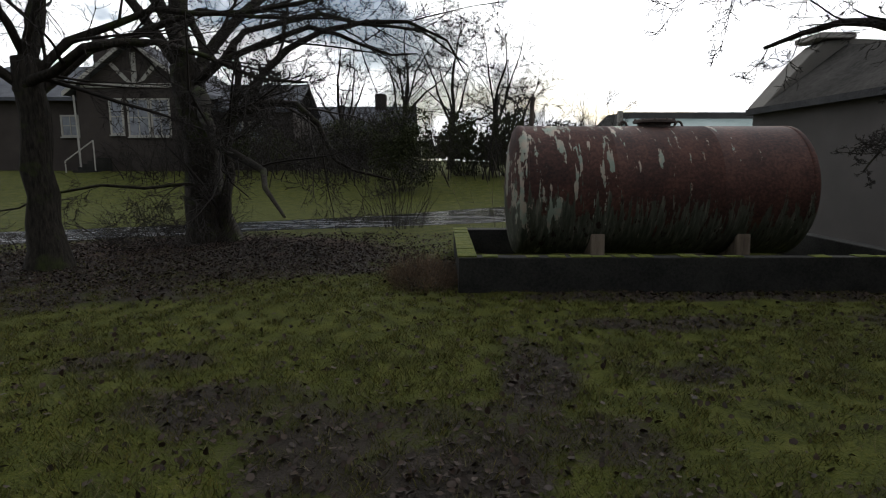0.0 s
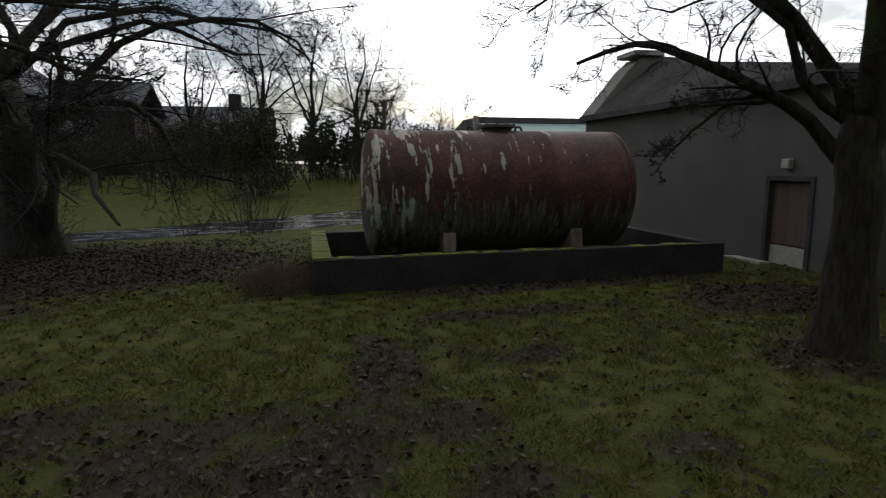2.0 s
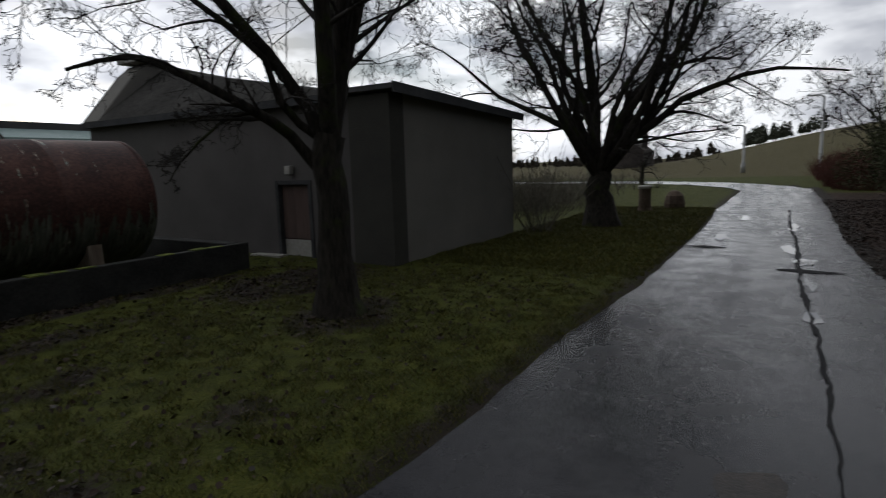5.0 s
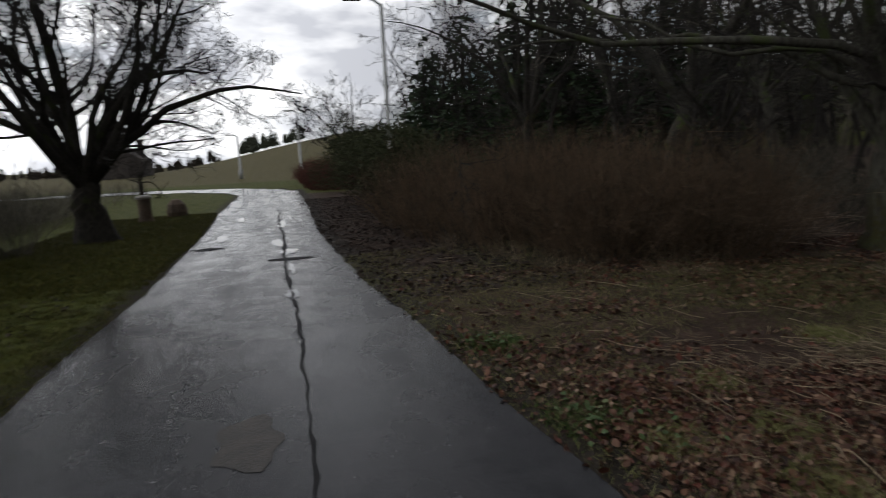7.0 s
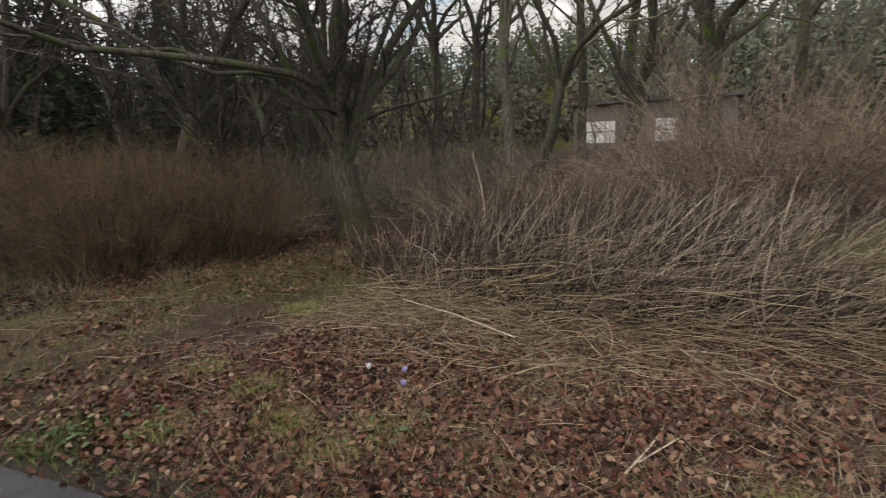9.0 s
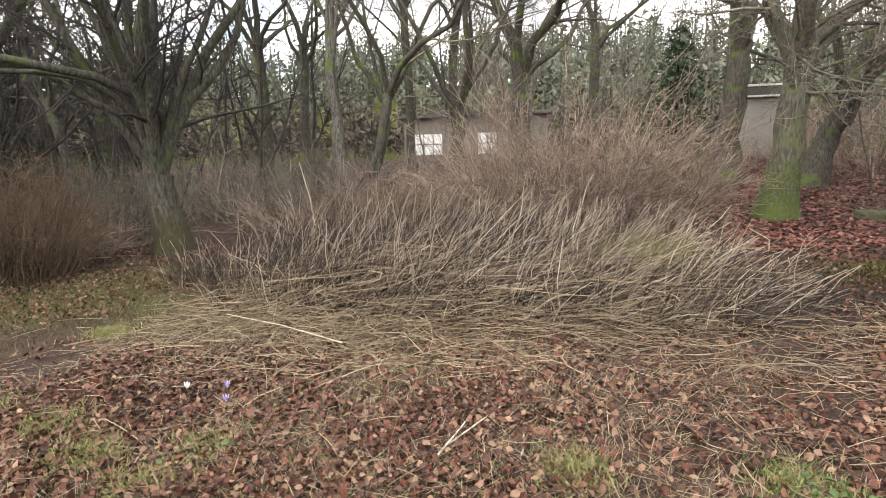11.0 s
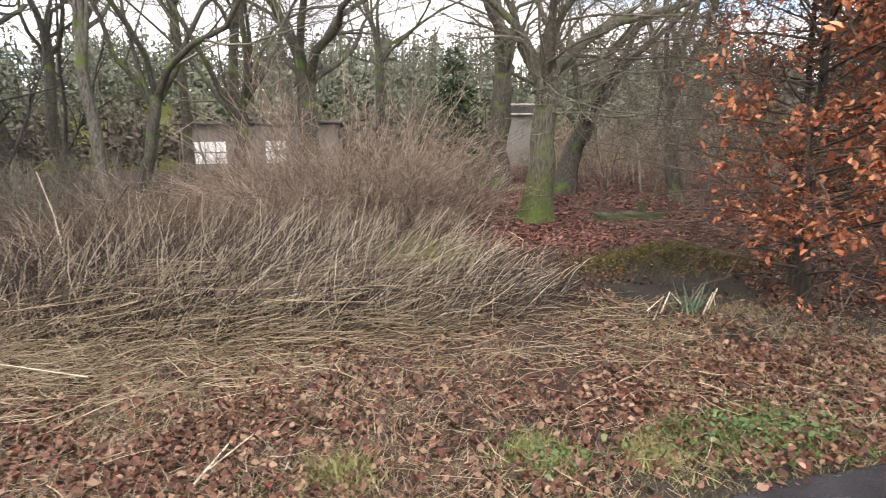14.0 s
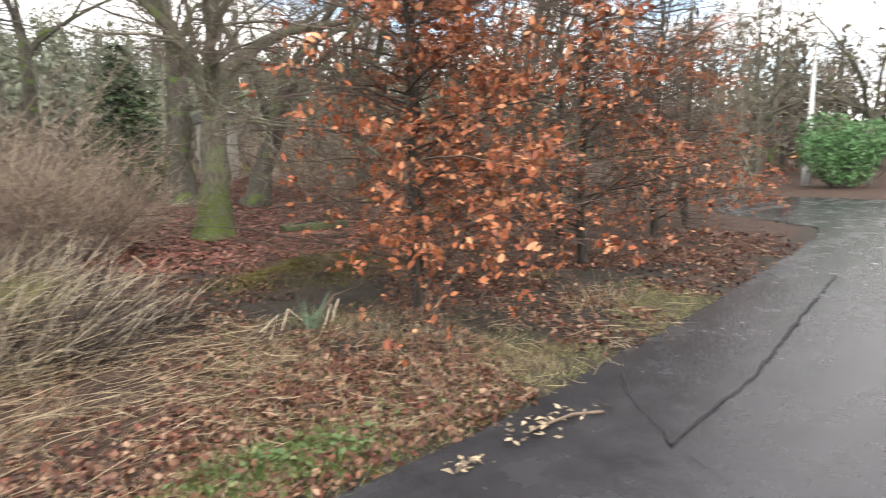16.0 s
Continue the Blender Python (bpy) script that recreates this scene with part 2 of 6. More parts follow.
M_PIPE = mat("rusty_pipe", (0.05, 0.04, 0.035), (0.13, 0.10, 0.085), 30, 3, rough=0.7)
M_WHITE = mat("white_board", (0.72, 0.71, 0.68), (0.85, 0.84, 0.81), 14, 1.5)
M_SHED = mat("brown_shed_boards", (0.12, 0.105, 0.09), (0.22, 0.195, 0.17), 22, 2, stretch=(4, 4, 0.3))
M_CROCUS = leaf_mat("violet_petals", [(0.16, 0.12, 0.45), (0.55, 0.5, 0.75)], 0.5)
M_CROCUS_W = leaf_mat("white_petals", [(0.6, 0.6, 0.65), (0.75, 0.75, 0.8)], 0.5)
M_DOOR = mat("faded_brown_door_boards", (0.07, 0.046, 0.04), (0.13, 0.09, 0.075), 18, 2, stretch=(1, 3, 0.2))
M_FARBRUSH = leaf_mat("distant_brown_brush", [(0.05, 0.043, 0.035), (0.12, 0.10, 0.08), (0.075, 0.07, 0.05)], 0.9)


def ground_mat():
    m, t, b = nodes_of("ground_turf_and_litter")
    v = coords(t)
    big, mid, fine = noise_of(t, v, 0.45, 5), noise_of(t, v, 3.2, 6, 0.65), noise_of(t, v, 45, 5)
    tex = blend(t, 0.5, mid, fine)
    grass = ramp(t, tex, [(0.36, (0.02, 0.024, 0.004)), (0.5, (0.05, 0.058, 0.007)), (0.66, (0.10, 0.10, 0.018))])
    litter = ramp(t, tex, [(0.35, (0.013, 0.009, 0.007)), (0.5, (0.038, 0.023, 0.016)), (0.66, (0.085, 0.055, 0.038))])
    field = ramp(t, tex, [(0.35, (0.05, 0.044, 0.016)), (0.65, (0.105, 0.088, 0.034))])
    mud = ramp(t, tex, [(0.35, (0.011, 0.009, 0.007)), (0.65, (0.042, 0.034, 0.026))])
    kinds = t.nodes.new("ShaderNodeAttribute")
    kinds.attribute_name = "cover"
    sep = t.nodes.new("ShaderNodeSeparateColor")
    t.links.new(kinds.outputs["Color"], sep.inputs[0])

    def edge(socket, lo=0.42, hi=0.58, wob=0.5, by=None):
        a = t.nodes.new("ShaderNodeMath")
        a.operation = "MULTIPLY_ADD"
        t.links.new(by or mid, a.inputs[0])
        a.inputs[1].default_value = wob
        t.links.new(socket, a.inputs[2])
        return ramp(t, a.outputs[0], [(lo + wob / 2, 0.0), (hi + wob / 2, 1.0)])

    col = blend(t, edge(sep.outputs[0]), grass, litter)
    col = blend(t, edge(sep.outputs[1]), col, field)
    col = blend(t, edge(sep.outputs[2], 0.16, 0.5, 1.4, tex), col, mud)
    t.links.new(col, b.inputs["Base Color"])
    b.inputs["Roughness"].default_value = 0.9
    b.inputs["Specular IOR Level"].default_value = 0.15
    bump(t, b, tex, 0.8, 0.05)
    return m


def road_mat():
    m, t, b = nodes_of("wet_asphalt")
    v = coords(t)
    fine, mid = noise_of(t, v, 130, 4), noise_of(t, v, 2.2, 5)
    streak = noise_of(t, coords(t, (0.12, 0.9, 1)), 1.6, 5)
    col = ramp(t, blend(t, 0.5, fine, mid), [(0.34, (0.010, 0.010, 0.011)), (0.66, (0.034, 0.033, 0.035))])
    t.links.new(col, b.inputs["Base Color"])
    wet = ramp(t, blend(t, 0.5, mid, streak), [(0.38, 0.10), (0.5, 0.22), (0.64, 0.38)])
    t.links.new(wet, b.inputs["Roughness"])
    b.inputs["Specular IOR Level"].default_value = 0.24
    bump(t, b, blend(t, 0.35, fine, mid), 0.25, 0.01)
    return m


def tank_mat():
    m, t, b = nodes_of("rusty_flaking_tank_paint")
    v = coords(t)
    sep = t.nodes.new("ShaderNodeSeparateXYZ")
    t.links.new(v, sep.inputs[0])

    def plus(a, gain, c):
        """a * gain + c"""
        n = t.nodes.new("ShaderNodeMath")
        n.operation = "MULTIPLY_ADD"
        t.links.new(a, n.inputs[0])
        n.inputs[1].default_value = gain
        if isinstance(c, float):
            n.inputs[2].default_value = c
        else:
            t.links.new(c, n.inputs[2])
        return n.outputs[0]

    ragged = noise_of(t, v, 13, 5, 0.7)
    rust = ramp(t, blend(t, 0.5, noise_of(t, v, 24, 6), noise_of(t, v, 1.7, 5)), [(0.36, (0.022, 0.011, 0.009)), (0.5, (0.062, 0.026, 0.019)), (0.66, (0.13, 0.058, 0.041))])
    # pale flaking paint left in runs, most of it toward the west end of the top
    run = plus(ragged, 0.22, noise_of(t, coords(t, (5.5, 1.0, 0.9)), 1.9, 5, 0.6))
    flake = ramp(t, plus(sep.outputs[0], -0.04, plus(sep.outputs[2], 0.05, run)), [(0.752, 0.0), (0.766, 1.0)])
    pale = ramp(t, noise_of(t, v, 6, 4), [(0.4, (0.26, 0.31, 0.25)), (0.6, (0.42, 0.34, 0.27))])
    # older green-grey coat showing on the lower flank, running down in tongues
    tongue = plus(ragged, 0.25, noise_of(t, coords(t, (6.5, 1.2, 0.8)), 1.7, 5, 0.6))
    coat = ramp(t, plus(sep.outputs[2], -0.42, plus(sep.outputs[0], -0.02, tongue)), [(0.70, 0.0), (0.73, 1.0)])
    grey = ramp(t, noise_of(t, coords(t, (9, 2, 1)), 2.2, 6, 0.65), [(0.36, (0.045, 0.05, 0.036)), (0.54, (0.095, 0.10, 0.075)), (0.66, (0.19, 0.18, 0.145))])
    # near-black toward the belly, with a ragged upper edge
    belly_dark = ramp(t, plus(sep.outputs[2], -0.9, plus(ragged, 0.3, noise_of(t, coords(t, (4, 1, 1)), 1.5, 4))), [(1.02, 0.0), (1.30, 1.0)])
    hole = ramp(t, noise_of(t, coords(t, (2.0, 1, 0.8)), 4.5, 6, 0.7), [(0.60, 0.0), (0.62, 1.0)])
    col = blend(t, coat, rust, grey)
    col = blend(t, blend(t, 1.0, hole, coat, "MULTIPLY"), col, (0.03, 0.016, 0.012))
    col = blend(t, flake, col, pale)
    col = blend(t, belly_dark, col, (0.012, 0.013, 0.010))
    t.links.new(col, b.inputs["Base Color"])
    b.inputs["Roughness"].default_value = 0.7
    b.inputs["Specular IOR Level"].default_value = 0.3
    bump(t, b, blend(t, 0.5, flake, ragged), 0.5, 0.012)
    return m


M_GROUND, M_ROAD, M_TANK = ground_mat(), road_mat(), tank_mat()
M_CRACK = mat("wet_crack_grit", (0.004, 0.004, 0.005), (0.016, 0.015, 0.015), 60, 6, rough=0.85)
M_PUDDLE = mat("standing_rain_water", (0.01, 0.01, 0.011), (0.018, 0.018, 0.02), 8, 1, rough=0.04, relief=0, spec=0.5)
M_PATCH = mat("tan_grit_patch", (0.02, 0.018, 0.016), (0.055, 0.045, 0.036), 60, 7, rough=0.5)

# ---- mesh helpers ----
rng = np.random.default_rng(7)


def mesh_object(name, verts, faces, material, parent=None, label="", smooth=False):
    me = bpy.data.meshes.new(name)
    v = np.asarray(verts, dtype=np.float32).reshape(-1, 3)
    if isinstance(faces, np.ndarray):
        n, k = faces.shape
        me.vertices.add(len(v))
        me.vertices.foreach_set("co", v.ravel())
        me.loops.add(n * k)
        me.loops.foreach_set("vertex_index", faces.ravel().astype(np.int32))
        me.polygons.add(n)
        me.polygons.foreach_set("loop_start", np.arange(0, n * k, k, dtype=np.int32))
        me.update(calc_edges=True)
    else:
        me.from_pydata(v.tolist(), [], faces)
        me.update()
    me.validate()
    if smooth:
        me.polygons.foreach_set("use_smooth", np.ones(len(me.polygons), dtype=bool))
    me.materials.append(material)
    ob = new(name, me)
    if parent is not None:
        ob.parent = parent
    if label:
        ob["label"] = label
    return ob


def root(name, x, y, z, label, category, group="", turn=0.0):
    ob = new(name)
    ob.empty_display_size = 0.2
    ob.location = (x, y, z)
    ob.rotation_euler = (0, 0, radians(turn))
    return tagged(ob, label, category, group)


class Solid:
    """Gathers shaped boxes, prisms and turned forms into one mesh."""

    def __init__(self):
        self.v, self.f = [], []

    def put(self, verts, faces):
        n = len(self.v)
        self.v += [tuple(p) for p in verts]
        self.f += [tuple(i + n for i in f) for f in faces]
        return self

    def box(self, x0, x1, y0, y1, z0, z1, worn=0.0, seed=0):
        r = random.Random(seed)
        c = [(x, y, z) for z in (z0, z1) for x, y in ((x0, y0), (x1, y0), (x1, y1), (x0, y1))]
        if worn:
            c = [tuple(a + r.uniform(-worn, worn) for a in p) for p in c]
        return self.put(c, [(3, 2, 1, 0), (4, 5, 6, 7), (0, 1, 5, 4), (1, 2, 6, 5), (2, 3, 7, 6), (3, 0, 4, 7)])

    def slab(self, outline, z0, z1):
        n = len(outline)
        return self.put([(x, y, z0) for x, y in outline] + [(x, y, z1) for x, y in outline],
                        [tuple(range(n))[::-1], tuple(range(n, 2 * n))] + [(i, (i + 1) % n, n + (i + 1) % n, n + i) for i in range(n)])

    def prism(self, outline, axis, a, b):
        """outline in the other two axes, pushed from a to b."""
        def p(u, w, k):
            return (k, u, w) if axis == "x" else (u, k, w)
        n = len(outline)
        return self.put([p(u, w, a) for u, w in outline] + [p(u, w, b) for u, w in outline],
                        [tuple(range(n))[::-1], tuple(range(n, 2 * n))] + [(i, (i + 1) % n, n + (i + 1) % n, n + i) for i in range(n)])

    def turned(self, profile, sides, axis="z", centre=(0, 0, 0)):
        """profile: (radius, height) pairs turned round an axis."""
        vs, fs = [], []
        for r, h in profile:
            for i in range(sides):
                a = 2 * math.pi * i / sides
                u, w = r * math.cos(a), r * math.sin(a)
                p = (u, w, h) if axis == "z" else (h, u, w)
                vs.append(tuple(c + q for c, q in zip(centre, p)))
        for k in range(len(profile) - 1):
            for i in range(sides):
                j = (i + 1) % sides
                fs.append((k * sides + i, k * sides + j, (k + 1) * sides + j, (k + 1) * sides + i))
        fs.append(tuple(range(sides))[::-1])
        fs.append(tuple((len(profile) - 1) * sides + i for i in range(sides)))
        return self.put(vs, fs)

    def part(self, name, material, parent=None, label="", smooth=False, bevel=0.0):
        ob = mesh_object(name, self.v, self.f, material, parent, label, smooth)
        if bevel:
            b = ob.modifiers.new("worn_edges", "BEVEL")
            b.width, b.segments, b.limit_method = bevel, 2, "ANGLE"
        return ob


def tube_mesh(paths, radii, sides):
    """paths (n, k, 3), radii (n, k): vertices and quads of n tapered tubes."""
    n, k, _ = paths.shape
    tan = np.gradient(paths, axis=1)
    tan /= np.linalg.norm(tan, axis=2, keepdims=True) + 1e-9
    mean = tan.mean(axis=1)
    ref = np.where(np.abs(mean[:, 2:3]) > 0.8, np.array([[1.0, 0.2, 0.0]]), np.array([[0.0, 0.0, 1.0]]))[:, None, :]
    u = np.cross(tan, np.broadcast_to(ref, tan.shape))
    u /= np.linalg.norm(u, axis=2, keepdims=True) + 1e-9
    w = np.cross(tan, u)
    a = np.arange(sides) * 2 * math.pi / sides
    ring = u[:, :, None, :] * np.cos(a)[None, None, :, None] + w[:, :, None, :] * np.sin(a)[None, None, :, None]
    v = paths[:, :, None, :] + ring * radii[:, :, None, None]
    base = (np.arange(n) * k * sides)[:, None, None] + (np.arange(k - 1) * sides)[None, :, None]
    i = np.arange(sides)[None, None, :]
    j = (np.arange(sides) + 1)[None, None, :] % sides
    q = np.stack([base + i, base + j, base + sides + j, base + sides + i], axis=-1).reshape(-1, 4)
    return v.reshape(-1, 3), q


class Tubes:
    def __init__(self):
        self.by = {}

    def add(self, pts, rad):
        self.by.setdefault(len(pts), []).append((pts, rad))

    def part(self, name, material, parent=None, label="", sides=3):
        vs, fs, n = [], [], 0
        for k, items in self.by.items():
            v, f = tube_mesh(np.array([p for p, _ in items], dtype=float), np.array([r for _, r in items], dtype=float), sides)
            vs.append(v)
            fs.append(f + n)
            n += len(v)
        return mesh_object(name, np.concatenate(vs), np.concatenate(fs), material, parent, label, True)


def join_meshes(pieces):
    vs, fs, n = [], [], 0
    for v, f in pieces:
        vs.append(v)
        fs.append(f + n)
        n += len(v)
    return np.concatenate(vs), np.concatenate(fs)


def leaf_mesh(centres, size, tilt=1.0, curl=0.25, narrow=0.6, shaped=False, r=None):
    """Small folded leaves, shaped: with a rounded outline."""
    r = r or rng
    n = len(centres)
    size = np.broadcast_to(size, (n,)) * r.uniform(0.55, 1.45, n)
    yaw, pit, rol = r.uniform(0, 2 * math.pi, n), r.normal(0, tilt, n), r.normal(0, tilt, n)
    a = np.stack([np.cos(yaw) * np.cos(pit), np.sin(yaw) * np.cos(pit), np.sin(pit)], 1)
    side = np.stack([-np.sin(yaw), np.cos(yaw), np.zeros(n)], 1)
    up = np.cross(a, side)
    s = side * np.cos(rol)[:, None] + up * np.sin(rol)[:, None]
    nrm = np.cross(a, s)
    h = size[:, None]
    c = np.asarray(centres)
    lift = curl * r.uniform(-0.3, 1, n)[:, None]
    tip, tail = c + a * h * 0.5, c - a * h * 0.5
    if shaped:
        def flank(k, at, wide):
            w_ = wide * narrow * r.uniform(0.75, 1.25, n)[:, None] * k
            return c + a * h * (at + r.uniform(-0.06, 0.06, n)[:, None]) + s * h * w_ + nrm * h * (lift * 2 * np.abs(w_) + r.uniform(-0.06, 0.06, n)[:, None])
        v = np.stack([tail, flank(-1, -0.2, 0.42), flank(-1, 0.16, 0.46), tip, flank(1, 0.16, 0.46), flank(1, -0.2, 0.42)], 1).reshape(-1, 3)
        i = (np.arange(n) * 6)[:, None]
        return v, np.concatenate([i + np.array([[0, 1, 2, 3]]), i + np.array([[0, 3, 4, 5]])])
    left = c + s * h * 0.5 * narrow + nrm * h * lift
    right = c - s * h * 0.5 * narrow + nrm * h * lift
    v = np.stack([tail, right, tip, left], 1).reshape(-1, 3)
    i = (np.arange(n) * 4)[:, None]
    f = np.concatenate([i + np.array([[0, 1, 2]]), i + np.array([[0, 2, 3]])])
    return v, f


def blades(x, y, z, height, lean, width, r):
    """Grass blades: one bent triangle pair each."""
    n = len(x)
    a = r.uniform(0, 2 * math.pi, n)
    la = r.uniform(0, 2 * math.pi, n)
    h = height * r.uniform(0.5, 1.4, n)
    ln = lean * h * r.uniform(0.3, 1.3, n)
    b = np.stack([x, y, z], 1)
    s = np.stack([np.cos(a), np.sin(a), np.zeros(n)], 1) * (width * r.uniform(0.6, 1.3, n))[:, None]
    tip = b + np.stack([np.cos(la) * ln, np.sin(la) * ln, h], 1)
    v = np.stack([b - s, b + s, tip], 1).reshape(-1, 3)
    f = np.arange(3 * n).reshape(-1, 3)
    return v, f


# ---- ground, one sheet to the horizon ----
def smooth(a, b, x):
    s = np.clip((x - a) / (b - a), 0, 1)
    return s * s * (3 - 2 * s)


ROAD_X = [-24, -17.5, -16, -14.5, -8.4, -5.1, -3.9, 0, 2.5, 4.6, 7, 13, 20, 31, 33]
ROAD_S = [-14, -9.0, -6.0, -5.4, -4.0, -3.33, -3.2, -2.62, -2.28, -2.15, -1.9, -1.7, -1.87, -1.9, -1.9]
ROAD_N = [3.0, 3.0, 2.8, 2.6, 2.0, 1.6, 1.5, 1.2, 1.05, 1.02, 0.95, 0.88, 1.1, 1.1, 1.6]
LANE = [(-20, 8.0, 1.4), (-14, 10.2, 1.3), (-9, 12.6, 1.2), (-4.5, 14.7, 1.1), (-1, 16.2, 1.6), (2, 18.0, 2.2), (6, 20.5, 2.6), (12, 25, 2.8), (24, 33, 3.0)]
BEND = [(31, -0.4, 1.5), (35, 0.6, 1.6), (39, 3.2, 1.7), (42, 8.0, 1.8), (43, 16, 1.9), (42, 28, 2.0)]


def wave(x, y, s, seed):
    """Soft rolling noise out of sines, between -1 and 1."""
    r = np.random.default_rng(seed)
    out = 0
    for k in range(6):
        a, p, q = r.uniform(0, 6.28), r.uniform(0, 6.28), r.uniform(0.6, 1.7)
        out = out + np.sin((x * np.cos(a) + y * np.sin(a)) * q * s + p)
    return out / 4.0


def strip_distance(x, y, line):
    d = np.full(np.shape(x), 99.0)
    for (x0, y0, w0), (x1, y1, w1) in zip(line, line[1:]):
        dx, dy = x1 - x0, y1 - y0
        s = np.clip(((x - x0) * dx + (y - y0) * dy) / (dx * dx + dy * dy), 0, 1)
        d = np.minimum(d, np.hypot(x - x0 - s * dx, y - y0 - s * dy) - (w0 + s * (w1 - w0)))
    return d


def road_distance(x, y):
    inside = np.minimum(y - np.interp(x, ROAD_X, ROAD_S), np.interp(x, ROAD_X, ROAD_N) - y)
    inside = np.minimum(inside, np.minimum(x + 24, 33 - x))
    return np.minimum(-inside, strip_distance(x, y, BEND))


def ground_z(x, y):
    x, y = np.asarray(x, float), np.asarray(y, float)
    h = 0.02 * wave(x, y, 1.6, 3) + 0.018 * wave(x, y, 5.5, 4)
    h = h + 1.15 * smooth(20.5, 32, y) * smooth(14, 2, x) + 0.9 * smooth(60, 160, y)
    h = h + 1.1 * smooth(-13, -26, y) + 9.5 * smooth(-32, -85, y)
    h = h + 8.5 * smooth(55, 170, x) * smooth(34, -22, y) * smooth(-120, -60, y)
    h = h + 0.25 * smooth(0.3, 1.1, 1.15 - np.hypot((x + 5.9) / 1.6, (y + 8.4) / 0.8))
    near = np.minimum(road_distance(x, y), strip_distance(x, y, LANE))
    return h * smooth(-0.1, 0.6, near) - 0.07 * smooth(0.12, -0.10, near) + 0.012


def axis_steps(lo, hi, step, far, grow):
    a = list(np.arange(lo, hi + 1e-6, step))
    s, p = step, hi
    while p < far:
        s *= grow
        p += s
        a.append(p)
    s, p = step, lo
    while p > -far:
        s *= grow
        p -= s
        a.insert(0, p)
    return np.array(a)


gx, gy = axis_steps(-18, 20, 0.18, 2200, 1.16), axis_steps(-15, 16, 0.18, 2200, 1.16)
GX, GY = np.meshgrid(gx, gy)
GZ = ground_z(GX, GY)
nx, ny = len(gx), len(gy)
idx = (np.arange(ny - 1)[:, None] * nx + np.arange(nx - 1)[None, :]).ravel()
ground = mesh_object("ground", np.stack([GX, GY, GZ], -1).reshape(-1, 3), np.stack([idx, idx + 1, idx + nx + 1, idx + nx], 1), M_GROUND, smooth=True)
tagged(ground, "mossy lawn, leaf litter and muddy verges sloping up to woods", "ground", kind="structure")

# first three: dark soil, with the beeches' shade put into its tone
MUD = [(-5.3, -7.3, 1.1, 0.8, 1.0), (-6.8, -5.2, 1.9, 0.9, 1.0), (-8.6, -5.6, 1.6, 0.6, 1.0), (0.4, -8.4, 3.0, 1.8, 1.0), (-1.8, -8.0, 2.0, 1.4, 1.0), (8.5, -5.2, 2.6, 1.4, 1.0), (-4.3, -8.2, 0.7, 1.6, 0.8),
       (-0.1, 3.05, 1.5, 0.65, 0.6), (0.7, 4.25, 0.33, 0.75, 0.66), (-1.4, 3.6, 0.8, 0.45, 0.52), (-2.6, 4.4, 0.6, 0.3, 0.4), (1.95, 4.3, 0.5, 0.3, 0.4), (-0.1, 8.2, 0.5, 1.2, 1.0), (4.7, 3.5, 0.9, 0.6, 0.6), (-3.0, 9.5, 2.2, 1.6, 0.8), (-5.0, 7.2, 1.9, 1.2, 0.75), (-7.0, 8.0, 2.2, 1.4, 0.9), (2.6, 5.6, 1.2, 0.25, 0.45), (5.8, 5.4, 1.5, 0.7, 0.8), (3.2, 6.75, 3.2, 0.25, 0.7), (1.3, 2.4, 1.5, 0.35, 0.4)]


def cover_of(x, y):
    litter = smooth(-1.2, -2.4, y) * (1 - smooth(24, 34, x)) * smooth(-36, -26, y)
    litter = np.maximum(litter, 0.62 * smooth(4.0, 1.5, np.hypot((x + 4.5) / 1.6, y - 10.3)))
    field = np.maximum(smooth(42, 60, x), 0.45 * smooth(-27, -36, y)) * smooth(200, 120, np.abs(y))
    mud = 0 * x
    for cx, cy, rx, ry, w in MUD:
        mud = np.maximum(mud, w * smooth(1.5, 0.4, np.hypot((x - cx) / rx, (y - cy) / ry) + 0.25 * wave(x, y, 2.2, 20)))
    mud = mud * (0.75 + 0.45 * wave(x, y, 4.0, 21)) + 0.25 * mud * wave(x, y, 11.0, 22)
    mud = np.maximum(mud, np.where(y > 0, 0.3, 0.6) * smooth(0.5, 0.1, np.abs(road_distance(x, y))))
    return litter, field, mud


cl, cf, cm = cover_of(GX.ravel(), GY.ravel())
att = ground.data.color_attributes.new("cover", "FLOAT_COLOR", "POINT")
att.data.foreach_set("color", np.stack([cl, cf, cm, np.ones_like(cl)], 1).astype(np.float32).ravel())

# roads
xs = np.arange(-24, 33.01, 0.4)
rn = np.random.default_rng(5)
wob = np.convolve(rn.normal(0, 0.06, len(xs) + 4), np.ones(5) / 5, "valid")
wob2 = np.convolve(rn.normal(0, 0.06, len(xs) + 4), np.ones(5) / 5, "valid")
rv, rf, cols = [], [], 9
for i, x in enumerate(xs):
    s, n_ = np.interp(x, ROAD_X, ROAD_S) + wob[i], np.interp(x, ROAD_X, ROAD_N) + wob2[i]
    for k in range(cols):
        f = k / (cols - 1)
        rv.append((x, s + (n_ - s) * f, 0.012 * math.sin(math.pi * f) - 0.004 + 0.001 * math.sin(x * 1.1 + k)))
for i in range(len(xs) - 1):
    for k in range(cols - 1):
        a = i * cols + k
        rf.append((a, a + cols, a + cols + 1, a + 1))
road = mesh_object("road", rv, rf, M_ROAD, smooth=True)
tagged(road, "wet cracked asphalt drive running past the lawn", "road", kind="structure")


